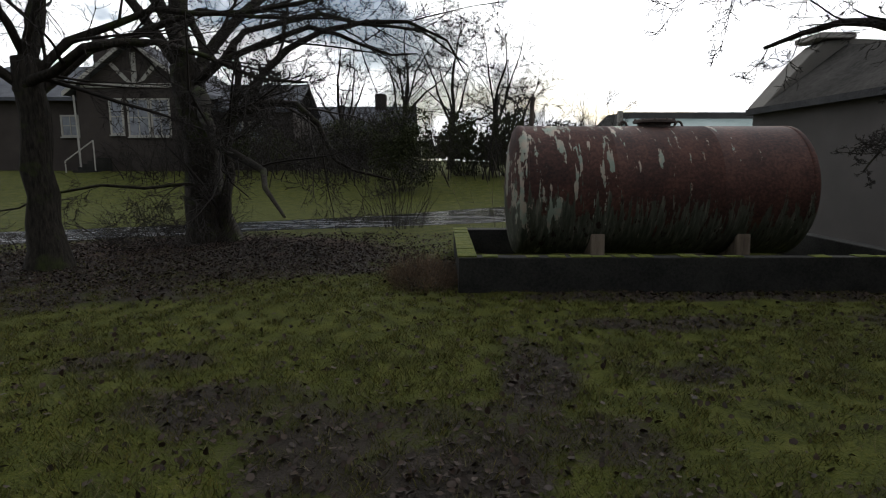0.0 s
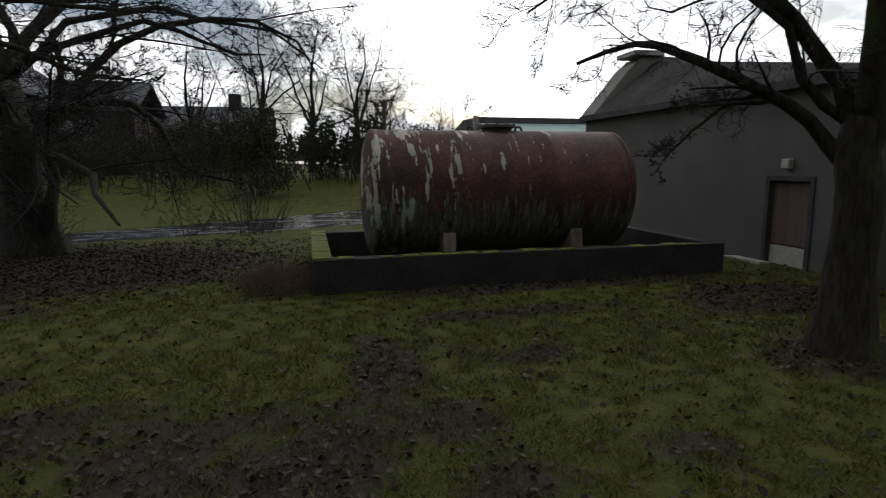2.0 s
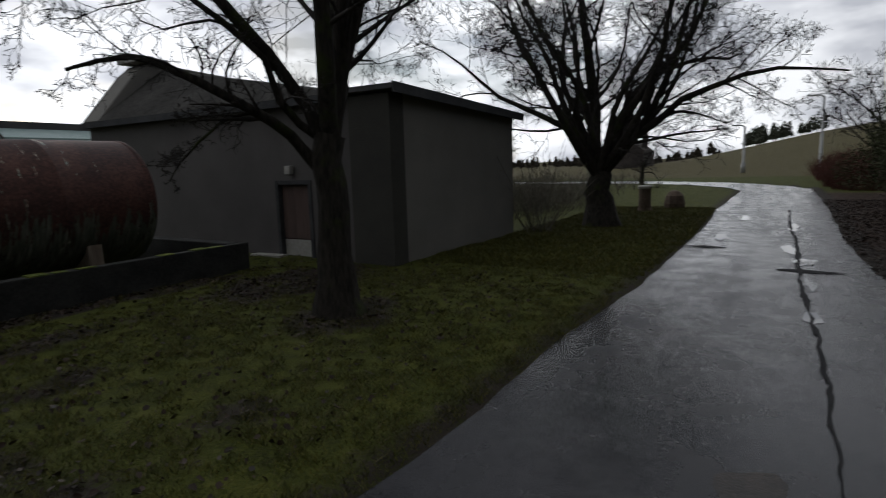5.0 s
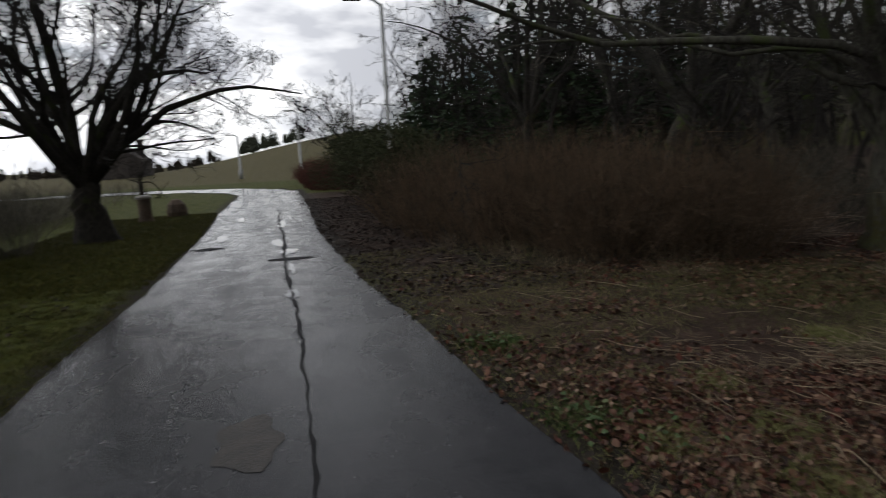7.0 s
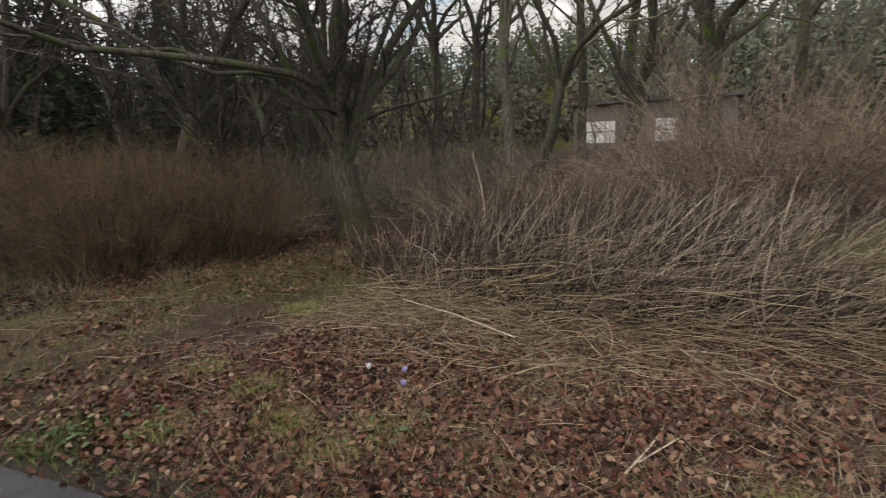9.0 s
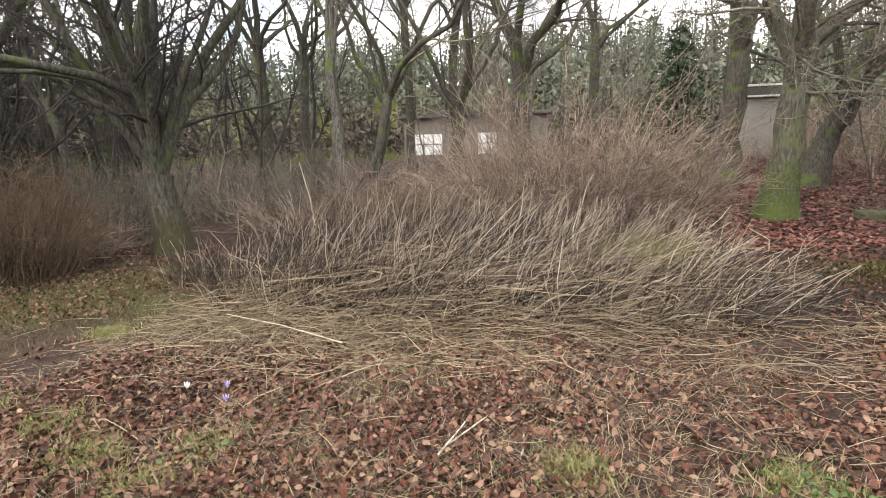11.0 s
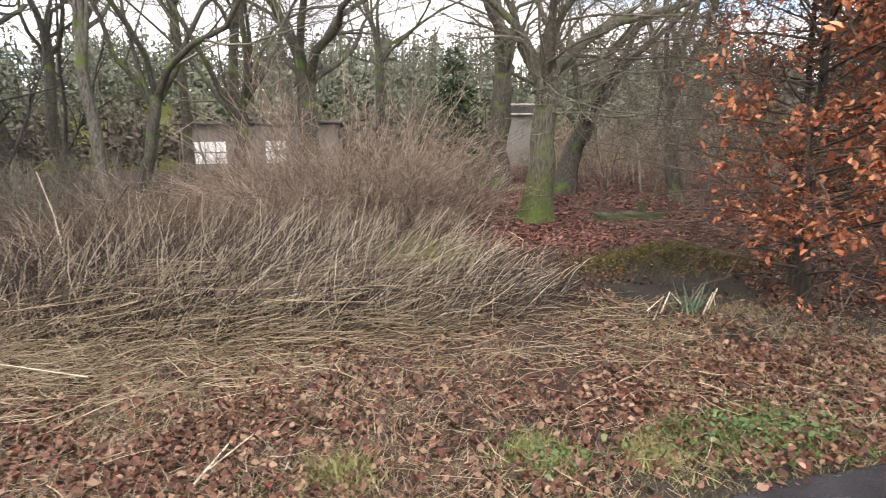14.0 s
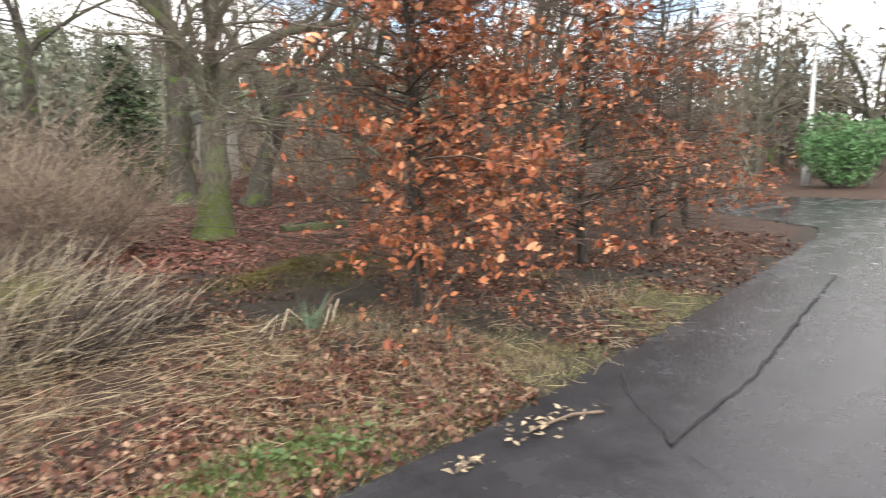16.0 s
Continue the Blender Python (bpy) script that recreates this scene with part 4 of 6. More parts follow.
def grow(r, paths, radii, per, ratio, k, up, wild, spread, thin, low):
    """Shoots out of all the given boughs at once, each with a soft double bend."""
    n, kk, _ = paths.shape
    src = np.repeat(np.arange(n), per)
    m = len(src)
    s = low + (1 - low) * r.uniform(0, 1, m) ** 0.85
    sf = s * (kk - 1)
    i = np.minimum(sf.astype(int), kk - 2)
    f = (sf - i)[:, None]
    at = paths[src, i] * (1 - f) + paths[src, i + 1] * f
    d = paths[src, i + 1] - paths[src, i]
    d /= np.linalg.norm(d, axis=1, keepdims=True) + 1e-9
    off = r.normal(0, 1, (m, 3)) * np.array([1, 1, 0.8])
    off -= d * (off * d).sum(1, keepdims=True)
    off /= np.linalg.norm(off, axis=1, keepdims=True) + 1e-9
    c = (spread * r.uniform(0.6, 1.3, m))[:, None]
    d = d * (1 - 0.35 * c) + off * c
    d /= np.linalg.norm(d, axis=1, keepdims=True)
    whole = np.linalg.norm(np.diff(paths, axis=1), axis=2).sum(1)[src]
    ln = whole * ratio * (1.2 - 0.6 * s) * r.uniform(0.55, 1.25, m)
    r0 = np.maximum((radii[src, i] * (1 - f[:, 0]) + radii[src, i + 1] * f[:, 0]) * r.uniform(0.26, 0.46, m), thin)
    sway = r.normal(0, wild, (m, 3))
    phase = r.uniform(0, 3.14, m)
    out = np.empty((m, k, 3))
    out[:, 0] = at
    for j in range(1, k):
        d = d + sway * np.cos(phase + 4.2 * j / k)[:, None] * (4.0 / k) + r.normal(0, wild * 0.35, (m, 3)) + np.array([0, 0, up])
        d /= np.linalg.norm(d, axis=1, keepdims=True)
        out[:, j] = out[:, j - 1] + d * (ln / (k - 1))[:, None]
    rr = np.maximum(r0[:, None] * np.linspace(1, 0.3, k)[None, :], thin * 0.6)
    return out, rr


def bare_tree(label, x, y, height, r0, fork, limbs, spread, seed, bark, twig, lean=(0, 0), counts=(7, 6, 4), ratio=0.5, up=0.06, wild=0.2, extra=(), group="", leader=True, name="bare_tree", sink=0.12, low=0.1, stout=(0.3, 0.47), sway=0.0):
    r = random.Random(seed)
    nr = np.random.default_rng(seed)
    thin = min(0.016, 0.0022 + 0.00028 * math.hypot(x, y))
    z0 = float(ground_z(x, y))
    tree = root(name, x, y, z0, label, "tree", group)
    top = np.array([lean[0], lean[1], fork])
    k = 9
    trunk = Tubes()
    pts, rad = [], []
    for i in range(k):
        s = i / (k - 1)
        p = top * s + np.array([r.gauss(0, r0 * 0.10), r.gauss(0, r0 * 0.10), 0]) * (0 < i < k - 1)
        p = p + sway * math.sin(math.pi * s * 1.6 + seed) * np.array([math.cos(seed * 2.3), math.sin(seed * 2.3), 0]) * s
        p[2] -= sink * (1 - s)
        pts.append(p)
        flare = 1.0 + 0.75 * math.exp(-s * fork / (r0 * 1.6))
        rad.append(r0 * flare * (1 - 0.14 * s))
    top = pts[-1]
    trunk.add(pts, rad)
    tk = trunk.part("trunk", bark, tree, sides=14)
    # fluted, uneven trunk
    co = np.empty(len(tk.data.vertices) * 3, np.float32)
    tk.data.vertices.foreach_get("co", co)
    co = co.reshape(-1, 3)
    mid = np.repeat(np.array(pts), 14, axis=0)
    ang = np.arctan2(co[:, 1] - mid[:, 1], co[:, 0] - mid[:, 0])
    amp = r0 * (0.05 + 0.14 * np.exp(-np.clip(co[:, 2], 0, 9) / (r0 * 2.0)))
    bulge = amp * (np.sin(ang * 5 + seed) + 0.6 * np.sin(ang * 3 + co[:, 2] * 2.2 + seed * 2))
    co[:, 0] += np.cos(ang) * bulge
    co[:, 1] += np.sin(ang) * bulge
    tk.data.vertices.foreach_set("co", co.ravel())
    tk.data.update()
    starts = []
    for i in range(limbs):
        a = 2 * math.pi * (i + r.uniform(-0.25, 0.25)) / limbs + seed
        e = r.uniform(0.75, 1.2) * spread
        d = np.array([math.cos(a) * e, math.sin(a) * e, 1.0])
        at = top - np.array([0, 0, r.uniform(0.0, 0.22) * fork if i else 0])
        starts.append((at, d, (height - fork) * r.uniform(0.75, 1.1), r0 * r.uniform(*stout)))
    if leader:
        starts.append((top - np.array([0, 0, 0.1]), np.array([lean[0] * 0.2, lean[1] * 0.2, 1.0]), height - fork, r0 * 0.62))
    boughs, thick = [], []
    for at, d, ln, rr in starts:
        q, qr = bough(r, at, d, ln, rr, 10, up, wild * 0.75, 0.12)
        boughs.append(q)
        thick.append(qr)
    for path, r_a, r_b in extra:
        q = [np.array(p, float) for p in path]
        # round off the given bend
        for _ in range(2):
            q = [q[0]] + [v for a, b in zip(q, q[1:]) for v in (a * 0.75 + b * 0.25, a * 0.25 + b * 0.75)] + [q[-1]]
        q = np.array(q)
        step = np.linspace(0, len(q) - 1, 10)
        bent = 0.045 * np.linalg.norm(q[-1] - q[0])
        w = np.array([[np.interp(u, np.arange(len(q)), q[:, c]) + (r.gauss(0, bent) if u else 0.0) for c in range(3)] for u in step])
        w[1:-1] = (w[:-2] + w[1:-1] + w[2:]) / 3
        boughs.append(list(w))
        thick.append(list(np.linspace(r_a, r_b, 10)))
    for i, (q, qr) in enumerate(zip(boughs, thick)):
        lb = Tubes()
        lb.add(q, qr)
        lb.part("limb", bark, tree, "long low bough" if i >= len(starts) else "", sides=8)
    level, thick = np.array(boughs), np.array(thick)
    pieces = []
    for i, per in enumerate(counts):
        last = i == len(counts) - 1
        level, thick = grow(nr, level, thick, per, ratio if i == 0 else 0.5, 6 if i == 0 else (3 if last and i > 2 else 4), up * 0.5 if i < 2 else 0.0, wild * (1.0 if i == 0 else 1.3), 0.8, thin, low if i == 0 else 0.12)
        pieces.append(tube_mesh(level, thick, 4 if i == 0 else 3))
    v, f = join_meshes(pieces)
    mesh_object("crown", v, f, twig, tree, "fine bare twigs", True)
    return tree


G1 = "bare trees on the lawn"
bare_tree("leaning dark wet trunk with bare boughs on the lawn", -6.2, 8.7, 9.0, 0.23, 3.2, 5, 0.8, 11, M_BARK_DARK, M_TWIG_DARK, lean=(-0.1, 0.1), counts=(10, 8, 6, 3), ratio=0.42, up=-0.02, wild=0.26, extra=[([(-0.2, 0, 2.7), (0.9, -0.4, 3.5), (2.4, 0.3, 3.3), (4.2, 0.8, 2.9)], 0.09, 0.015), ([(-0.25, 0, 2.9), (1.2, 0.6, 3.9), (2.6, 1.0, 4.1), (4.6, 1.3, 4.4)], 0.08, 0.015)], group=G1)
bare_tree("large dark lawn tree with ivy stems and drooping boughs", -4.9, 11.95, 11, 0.37, 3.6, 5, 0.75, 23, M_BARK_DARK, M_TWIG_DARK, lean=(-0.35, 0.0), counts=(9, 8, 7, 3), ratio=0.42, up=-0.02, wild=0.3, extra=[
    ([(-0.1, 0, 2.2), (0.9, -0.3, 2.9), (2.0, -0.5, 3.1), (2.7, -0.6, 2.5), (2.85, -0.6, 1.5), (3.4, -0.7, 1.2)], 0.11, 0.02),
    ([(-0.1, 0, 2.3), (0.9, 0.2, 3.0), (1.5, 0.3, 4.0), (2.4, 0.2, 4.9), (4.0, 0.0, 4.6), (5.4, -0.2, 3.6)], 0.12, 0.015),
    ([(-0.2, 0, 2.9), (1.2, -0.6, 4.1), (2.8, -0.9, 4.3), (4.2, -1.0, 3.5)], 0.09, 0.015),
    ([(-0.2, 0, 3.2), (1.8, 0.5, 4.9), (3.6, 0.9, 4.8), (5.6, 1.0, 4.2)], 0.08, 0.015),
    ([(0.1, -0.3, 1.2), (-1.0, -1.2, 1.5), (-2.2, -1.8, 1.1), (-3.2, -2.2, 0.7)], 0.04, 0.01),
    ([(0.3, -0.1, 0.1), (0.45, -0.15, 1.0), (0.5, -0.1, 2.3), (0.9, 0, 4.2)], 0.14, 0.05)], group=G1)
bare_tree("dark bare lawn tree forking low beside the drive", 4.66, 3.6, 9.0, 0.19, 2.0, 5, 0.42, 31, M_BARK_DARK, M_TWIG_DARK, lean=(0.0, 0.0), counts=(11, 8, 5, 2), ratio=0.3, up=0.03, wild=0.3, low=0.1, stout=(0.4, 0.58), extra=[
    ([(-0.08, 0.05, 1.6), (-0.33, 0.18, 1.88), (-0.8, 0.29, 2.2), (-1.26, 0.54, 2.36), (-1.42, 0.78, 2.66), (-1.56, 1.1, 2.7), (-1.75, 1.4, 2.45)], 0.075, 0.016),
    ([(-0.8, 0.29, 2.21), (-0.95, 0.6, 2.2), (-1.2, 0.8, 1.95), (-1.35, 0.9, 1.6)], 0.022, 0.006),
    ([(-0.1, 0.1, 2.0), (-0.7, 0.2, 3.0), (-1.5, 0.6, 3.4), (-2.4, 1.2, 3.1)], 0.05, 0.01)], group=G1)
bare_tree("broad many-stemmed bare tree on the drive verge", 14.0, 3.2, 8.5, 0.29, 1.45, 16, 0.62, 47, M_BARK_DARK, M_TWIG_DARK, lean=(0.05, 0.1), counts=(11, 9, 6, 3), ratio=0.34, up=0.05, wild=0.22, group=G1, low=0.12)
bare_tree("small bare fruit tree by the bend", 33, 6.2, 2.9, 0.12, 0.9, 5, 1.1, 53, M_BARK_DARK, M_TWIG_DARK, counts=(6, 5, 4), up=0.0, wild=0.3, group=G1)
for i, (tx, ty, th, tr) in enumerate(((-6.5, 37, 8.5, 0.2), (-2.4, 36, 9.5, 0.22), (0.6, 38, 10.0, 0.25), (3.2, 35, 8.5, 0.2), (5.2, 44, 8.0, 0.2), (-11.5, 36, 7, 0.18))):
    bare_tree("bare dark tree beyond the lane", tx, ty, th, tr, th * 0.3, 5, 0.5, 60 + i, M_BARK_DARK, M_TWIG_DARK, counts=(9, 7, 4), ratio=0.42, wild=0.22, up=0.02, group="trees beyond the lane")
for i, (tx, ty, th) in enumerate(((10.5, 62, 9.5), (17, 58, 8), (24, 26, 7), (20, 17, 6.5), (26, 14, 6), (27, 34, 7.5), (47, -6, 7.5), (40, -6.2, 8.5))):
    bare_tree("distant bare tree against the sky", tx, ty, th, 0.16, th * 0.22, 6, 0.75, 80 + i, M_BARK_DARK, M_TWIG_DARK, counts=(9, 7, 3), ratio=0.4, wild=0.24, up=0.0, group="distant bare trees")

G2 = "bare trees in the wood"
bare_tree("mossy grey many-limbed tree at the wood edge", 5.25, -9.2, 8.0, 0.235, 1.35, 12, 0.3, 101, M_BARK_LICHEN, M_TWIG_DARK, lean=(0.1, 0.0), counts=(10, 7, 5, 2), ratio=0.36, up=0.03, wild=0.2, stout=(0.34, 0.55), extra=[
    ([(0.0, 0.1, 2.5), (0.9, 1.6, 3.1), (1.2, 2.9, 3.1), (1.7, 4.2, 3.55), (1.5, 5.4, 3.5), (1.3, 6.6, 3.8), (1.3, 7.6, 3.85)], 0.07, 0.012), ([(0.1, 0.1, 2.2), (1.4, 0.8, 3.0), (2.4, 1.9, 3.0), (3.2, 3.4, 3.7), (3.9, 4.6, 3.6)], 0.06, 0.012), ([(0.1, 0.2, 2.2), (0.7, 1.2, 3.1), (1.6, 1.8, 3.0), (2.4, 2.9, 3.6), (3.8, 3.4, 3.4)], 0.055, 0.012)], group=G2)
bare_tree("mossy green-footed tree among red leaf litter", -5.65, -13.95, 10.0, 0.31, 3.0, 6, 0.62, 103, M_BARK_MOSSY, M_TWIG_GREY, lean=(-0.25, 0.1), counts=(10, 8, 5, 2), ratio=0.42, up=-0.01, wild=0.26, extra=[
    ([(-0.2, 0.2, 2.6), (-1.6, 1.6, 2.5), (-3.0, 2.8, 1.9), (-4.0, 3.8, 1.1)], 0.042, 0.008), ([(-0.2, 0.2, 2.9), (-1.8, 0.8, 3.4), (-3.5, 1.6, 2.8), (-5.0, 2.2, 2.0)], 0.042, 0.008), ([(-0.2, 0.1, 2.4), (0.3, 1.4, 3.2), (0.4, 2.6, 2.6), (-1.2, 4.4, 2.2)], 0.036, 0.008)], group=G2)
for i, (tx, ty, th, tr, fk, ln, bk) in enumerate((
        (-5.95, -19.0, 12, 0.40, 3.6, (0.0, 0.0), M_BARK_GREY), (-7.7, -18.0, 11, 0.34, 2.0, (-0.7, 0.2), M_BARK_GREY),
        (12.2, -11.0, 11, 0.30, 2.6, (-0.3, 0.0), M_BARK_GREY), (16.0, -12.0, 11, 0.17, 4.0, (0.6, 0.0), M_BARK_BIRCH), (9.6, -12.0, 8, 0.13, 3.0, (0.8, 0.0), M_BARK_GREY),
        (9.4, -20.0, 12, 0.24, 5.0, (0.0, 0.0), M_BARK_GREY), (8.9, -22.5, 12, 0.22, 5.0, (0.2, 0.0), M_BARK_GREY), (5.7, -18.0, 12, 0.20, 5.0, (0.1, 0.0), M_BARK_BIRCH),
        (4.5, -17.0, 12, 0.19, 3.0, (-0.8, 0.0), M_BARK_GREY), (4.5, -22.0, 13, 0.20, 6.0, (0.0, 0.0), M_BARK_GREY), (2.3, -18.0, 11, 0.20, 2.6, (-0.5, 0.1), M_BARK_GREY),
        (3.1, -24.0, 13, 0.22, 6.0, (0.0, 0.0), M_BARK_GREY), (0.1, -20.0, 11, 0.40, 3.6, (0.0, 0.0), M_BARK_GREY), (-2.5, -26.0, 12, 0.26, 4.6, (0.0, 0.0), M_BARK_GREY),
        (7.2, -9.2, 5, 0.09, 1.5, (0.9, 0.3), M_BARK_DARK), (15.2, -8.6, 10, 0.22, 2.4, (0.4, 0.2), M_BARK_DARK), (20, -10, 11, 0.25, 3, (0.0, 0.0), M_BARK_DARK), (19, -16, 12, 0.28, 4, (0.0, 0.0), M_BARK_DARK),
        (26, -8.5, 9, 0.22, 3, (0.0, 0.0), M_BARK_DARK), (13.5, -17, 12, 0.26, 4, (0.2, 0.0), M_BARK_GREY), (-11, -17, 11, 0.25, 3, (0.2, 0.0), M_BARK_GREY), (-14.5, -13.5, 10, 0.22, 2.5, (0.0, 0.0), M_BARK_GREY),
        (-16.5, -17, 11, 0.2, 3, (0.0, 0.0), M_BARK_GREY), (-12, -11, 9, 0.16, 3, (0.0, 0.0), M_BARK_GREY), (-19, -13, 10, 0.2, 3, (0.0, 0.0), M_BARK_GREY), (-31, -15, 9, 0.2, 3, (0, 0), M_BARK_GREY), (-33, -11, 10, 0.2, 3, (0, 0), M_BARK_GREY))):
    what = {"pale_birch_bark": "pale-barked slender bare birch in the wood", "dark_wet_bark": "dark bare tree overhanging the shrubs", "grey_bark": "tall grey bare tree in the wood"}[bk.name]
    bare_tree(what, tx, ty, th, tr * 0.85, fk, 5, 0.55, 120 + i, bk, M_TWIG_DARK if bk is M_BARK_DARK else M_TWIG_GREY, lean=ln, counts=(8, 6, 4), ratio=0.45, up=0.02, wild=0.28, group=G2, sway=0.2, stout=(0.34, 0.55))


# ---- shrubs, reeds, litter ----
def stems(r, n, bx, by, rx, ry, height, fan, droop, k=5, rad=0.006, wild=0.06, lean=(0, 0), vary=0.16):
    """n stems out of an oval patch that fan outward and bend."""
    a, q = r.uniform(0, 2 * math.pi, n), np.sqrt(r.uniform(0, 1, n))
    ox, oy = q * np.cos(a), q * np.sin(a)
    base = np.stack([bx + ox * rx, by + oy * ry, np.zeros(n)], 1)
    base[:, 2] = ground_z(base[:, 0], base[:, 1]) - 0.03
    h = height * r.uniform(0.55, 1.08, n) * (1 - 0.35 * q ** 3)
    d = np.stack([ox * fan + r.normal(0, vary, n) + lean[0], oy * fan + r.normal(0, vary, n) + lean[1], np.ones(n)], 1)
    d /= np.linalg.norm(d, axis=1, keepdims=True)
    out = np.empty((n, k, 3))
    p = base.copy()
    out[:, 0] = p
    for i in range(1, k):
        d = d + r.normal(0, wild, (n, 3)) + np.array([lean[0] * 0.3, lean[1] * 0.3, -droop])
        d /= np.linalg.norm(d, axis=1, keepdims=True)
        p = p + d * (h / (k - 1))[:, None]
        out[:, i] = p
    rr = rad * r.uniform(0.6, 1.3, n)[:, None] * np.linspace(1, 0.35, k)[None, :]
    return out, rr


def side_twigs(r, paths, per, length, rad, k=3, up=0.4):
    n, kk, _ = paths.shape
    src = np.repeat(np.arange(n), per)
    s = r.uniform(0.3, 1.0, len(src)) * (kk - 1)
    i = np.minimum(s.astype(int), kk - 2)
    f = (s - i)[:, None]
    at = paths[src, i] * (1 - f) + paths[src, i + 1] * f
    d = paths[src, i + 1] - paths[src, i]
    d /= np.linalg.norm(d, axis=1, keepdims=True) + 1e-9
    d = d * 0.7 + r.normal(0, 0.55, d.shape) + np.array([0, 0, up * 0.3])
    d /= np.linalg.norm(d, axis=1, keepdims=True)
    ln = length * r.uniform(0.4, 1.2, len(src))
    out = np.empty((len(src), k, 3))
    out[:, 0] = at
    for j in range(1, k):
        d = d + r.normal(0, 0.12, d.shape)
        out[:, j] = out[:, j - 1] + d * (ln / (k - 1))[:, None]
    rr = rad * r.uniform(0.6, 1.2, len(src))[:, None] * np.linspace(1, 0.4, k)[None, :]
    return out, rr


def shrub(name, label, seed, x, y, rx, ry, height, n, material, fan=0.7, droop=0.02, per=4, tw=0.4, rad=0.006, group="", lean=(0, 0), wild=0.08, category="shrub"):
    r = np.random.default_rng(seed)
    z0 = float(ground_z(x, y))
    thing = root(name, x, y, z0, label, category, group)
    p, q = stems(r, n, x, y, rx, ry, height, fan, droop, 6, rad, wild, lean)
    p = p - np.array([x, y, z0])
    if n < 60:
        for i in range(n):
            t, tq = side_twigs(r, p[i:i + 1], per, tw, rad * 0.5)
            mesh_object("stem", *join_meshes([tube_mesh(p[i:i + 1], q[i:i + 1], 5), tube_mesh(t, tq, 3)]), material, thing, smooth=True)
        return thing
    v, f = tube_mesh(p, q, 3)
    mesh_object("stem_tangle", v, f, material, thing, smooth=True)["kind"] = "stuff"
    if per:
        t, tq = side_twigs(r, p, per, tw, rad * 0.5)
        v, f = tube_mesh(t, tq, 3)
        mesh_object("twig_tangle", v, f, material, thing, smooth=True)["kind"] = "stuff"
    return thing


SG = "red-brown shrubs along the drive"
for i, (sx, sy, rx, ry, h) in enumerate(((6.9, -5.75, 0.9, 1.1, 1.8), (6.5, -7.2, 0.9, 1.1, 1.85), (8.3, -5.3, 1.3, 1.4, 2.05), (10.3, -4.9, 1.4, 1.6, 2.1), (12.4, -4.8, 1.4, 1.6, 2.2), (9.6, -6.2, 1.3, 1.2, 2.15), (8.2, -7.2, 1.6, 1.3, 2.2), (11.0, -7.2, 1.7, 1.4, 2.35))):
    shrub("dogwood_shrub", "dense red-brown leafless shrub beside the drive", 200 + i, sx, sy, rx, ry, h, 480, M_SHRUB_RED, fan=0.6, droop=0.01, per=6, tw=0.42, rad=0.007, group=SG, wild=0.12)
for i, (sx, sy, rx, ry, h) in enumerate(((34.5, -3.6, 1.5, 1.2, 1.7), (38, -4.0, 1.8, 1.3, 2.0), (31.5, -3.8, 1.4, 1.2, 2.0), (43, -3.8, 2.2, 1.4, 1.8))):
    shrub("dogwood_shrub", "red-brown leafless shrub at the far bend", 215 + i, sx, sy, rx, ry, h, 500, M_SHRUB_DEEP, fan=0.5, per=3, tw=0.5, rad=0.012, group=SG)
for i, (sx, sy, rx, ry, h) in enumerate(((-0.1, -12.4, 0.9, 0.8, 2.5), (-1.3, -12.6, 1.35, 1.0, 3.9), (-2.7, -12.9, 0.9, 0.9, 2.5))):
    shrub("spirea_shrub", "tan-brown rounded leafless shrub at the wood edge", 230 + i, sx, sy, rx, ry, h, 240, M_SHRUB_TAN, fan=0.95, droop=0.05, per=16, tw=0.55, rad=0.010, group="tan shrubs at the wood edge", wild=0.12)
for i, (sx, sy, rx, ry, h, m) in enumerate(((8.0, -10.5, 1.8, 1.2, 1.4, M_TWIG_GREY), (3.6, -11.8, 1.6, 1.3, 1.3, M_SHRUB_TAN), (2.0, -11.2, 1.4, 1.0, 1.1, M_SHRUB_RED), (10.8, -12.8, 2.0, 1.4, 1.6, M_TWIG_GREY), (5.8, -14.0, 2.0, 1.4, 1.7, M_TWIG_GREY), (3.6, -15.5, 1.8, 1.3, 1.7, M_SHRUB_TAN), (8.6, -16.0, 2.0, 1.5, 1.7, M_SHRUB_TAN), (13, -14.5, 2.2, 1.5, 2.0, M_TWIG_GREY), (16, -10.5, 2.2, 1.5, 2.2, M_SHRUB_RED), (6.8, -8.4, 0.8, 0.7, 0.8, M_SHRUB_TAN), (-11.5, -20, 2.5, 1.6, 1.6, M_SHRUB_TAN), (-8.2, -22, 2.5, 1.5, 1.4, M_SHRUB_TAN), (-15, -16, 2.2, 1.6, 1.8, M_SHRUB_TAN))):
    shrub("undergrowth_shrub", "tangled leafless undergrowth in the wood", 250 + i, sx, sy, rx, ry, h, 170, m, fan=0.8, droop=0.06, per=5, tw=0.5, rad=0.011, group="undergrowth in the wood", wild=0.2)
shrub("sapling_clump", "thin reddish saplings beside the lane", 280, -1.15, 14.0, 0.7, 0.3, 1.6, 30, M_TWIG_DARK, fan=0.4, per=8, tw=0.4, rad=0.009)
shrub("sapling_clump", "thin upright saplings behind the tank", 281, 1.5, 11.6, 0.8, 0.4, 2.7, 16, M_TWIG_GREY, fan=0.4, per=5, tw=0.4, rad=0.006)
shrub("bracken_clump", "low dead red-brown bracken beside the enclosure wall", 284, -0.3, 7.7, 0.42, 0.8, 0.46, 420, M_SHRUB_RED, fan=0.8, droop=0.1, per=4, tw=0.15, rad=0.004, wild=0.2)
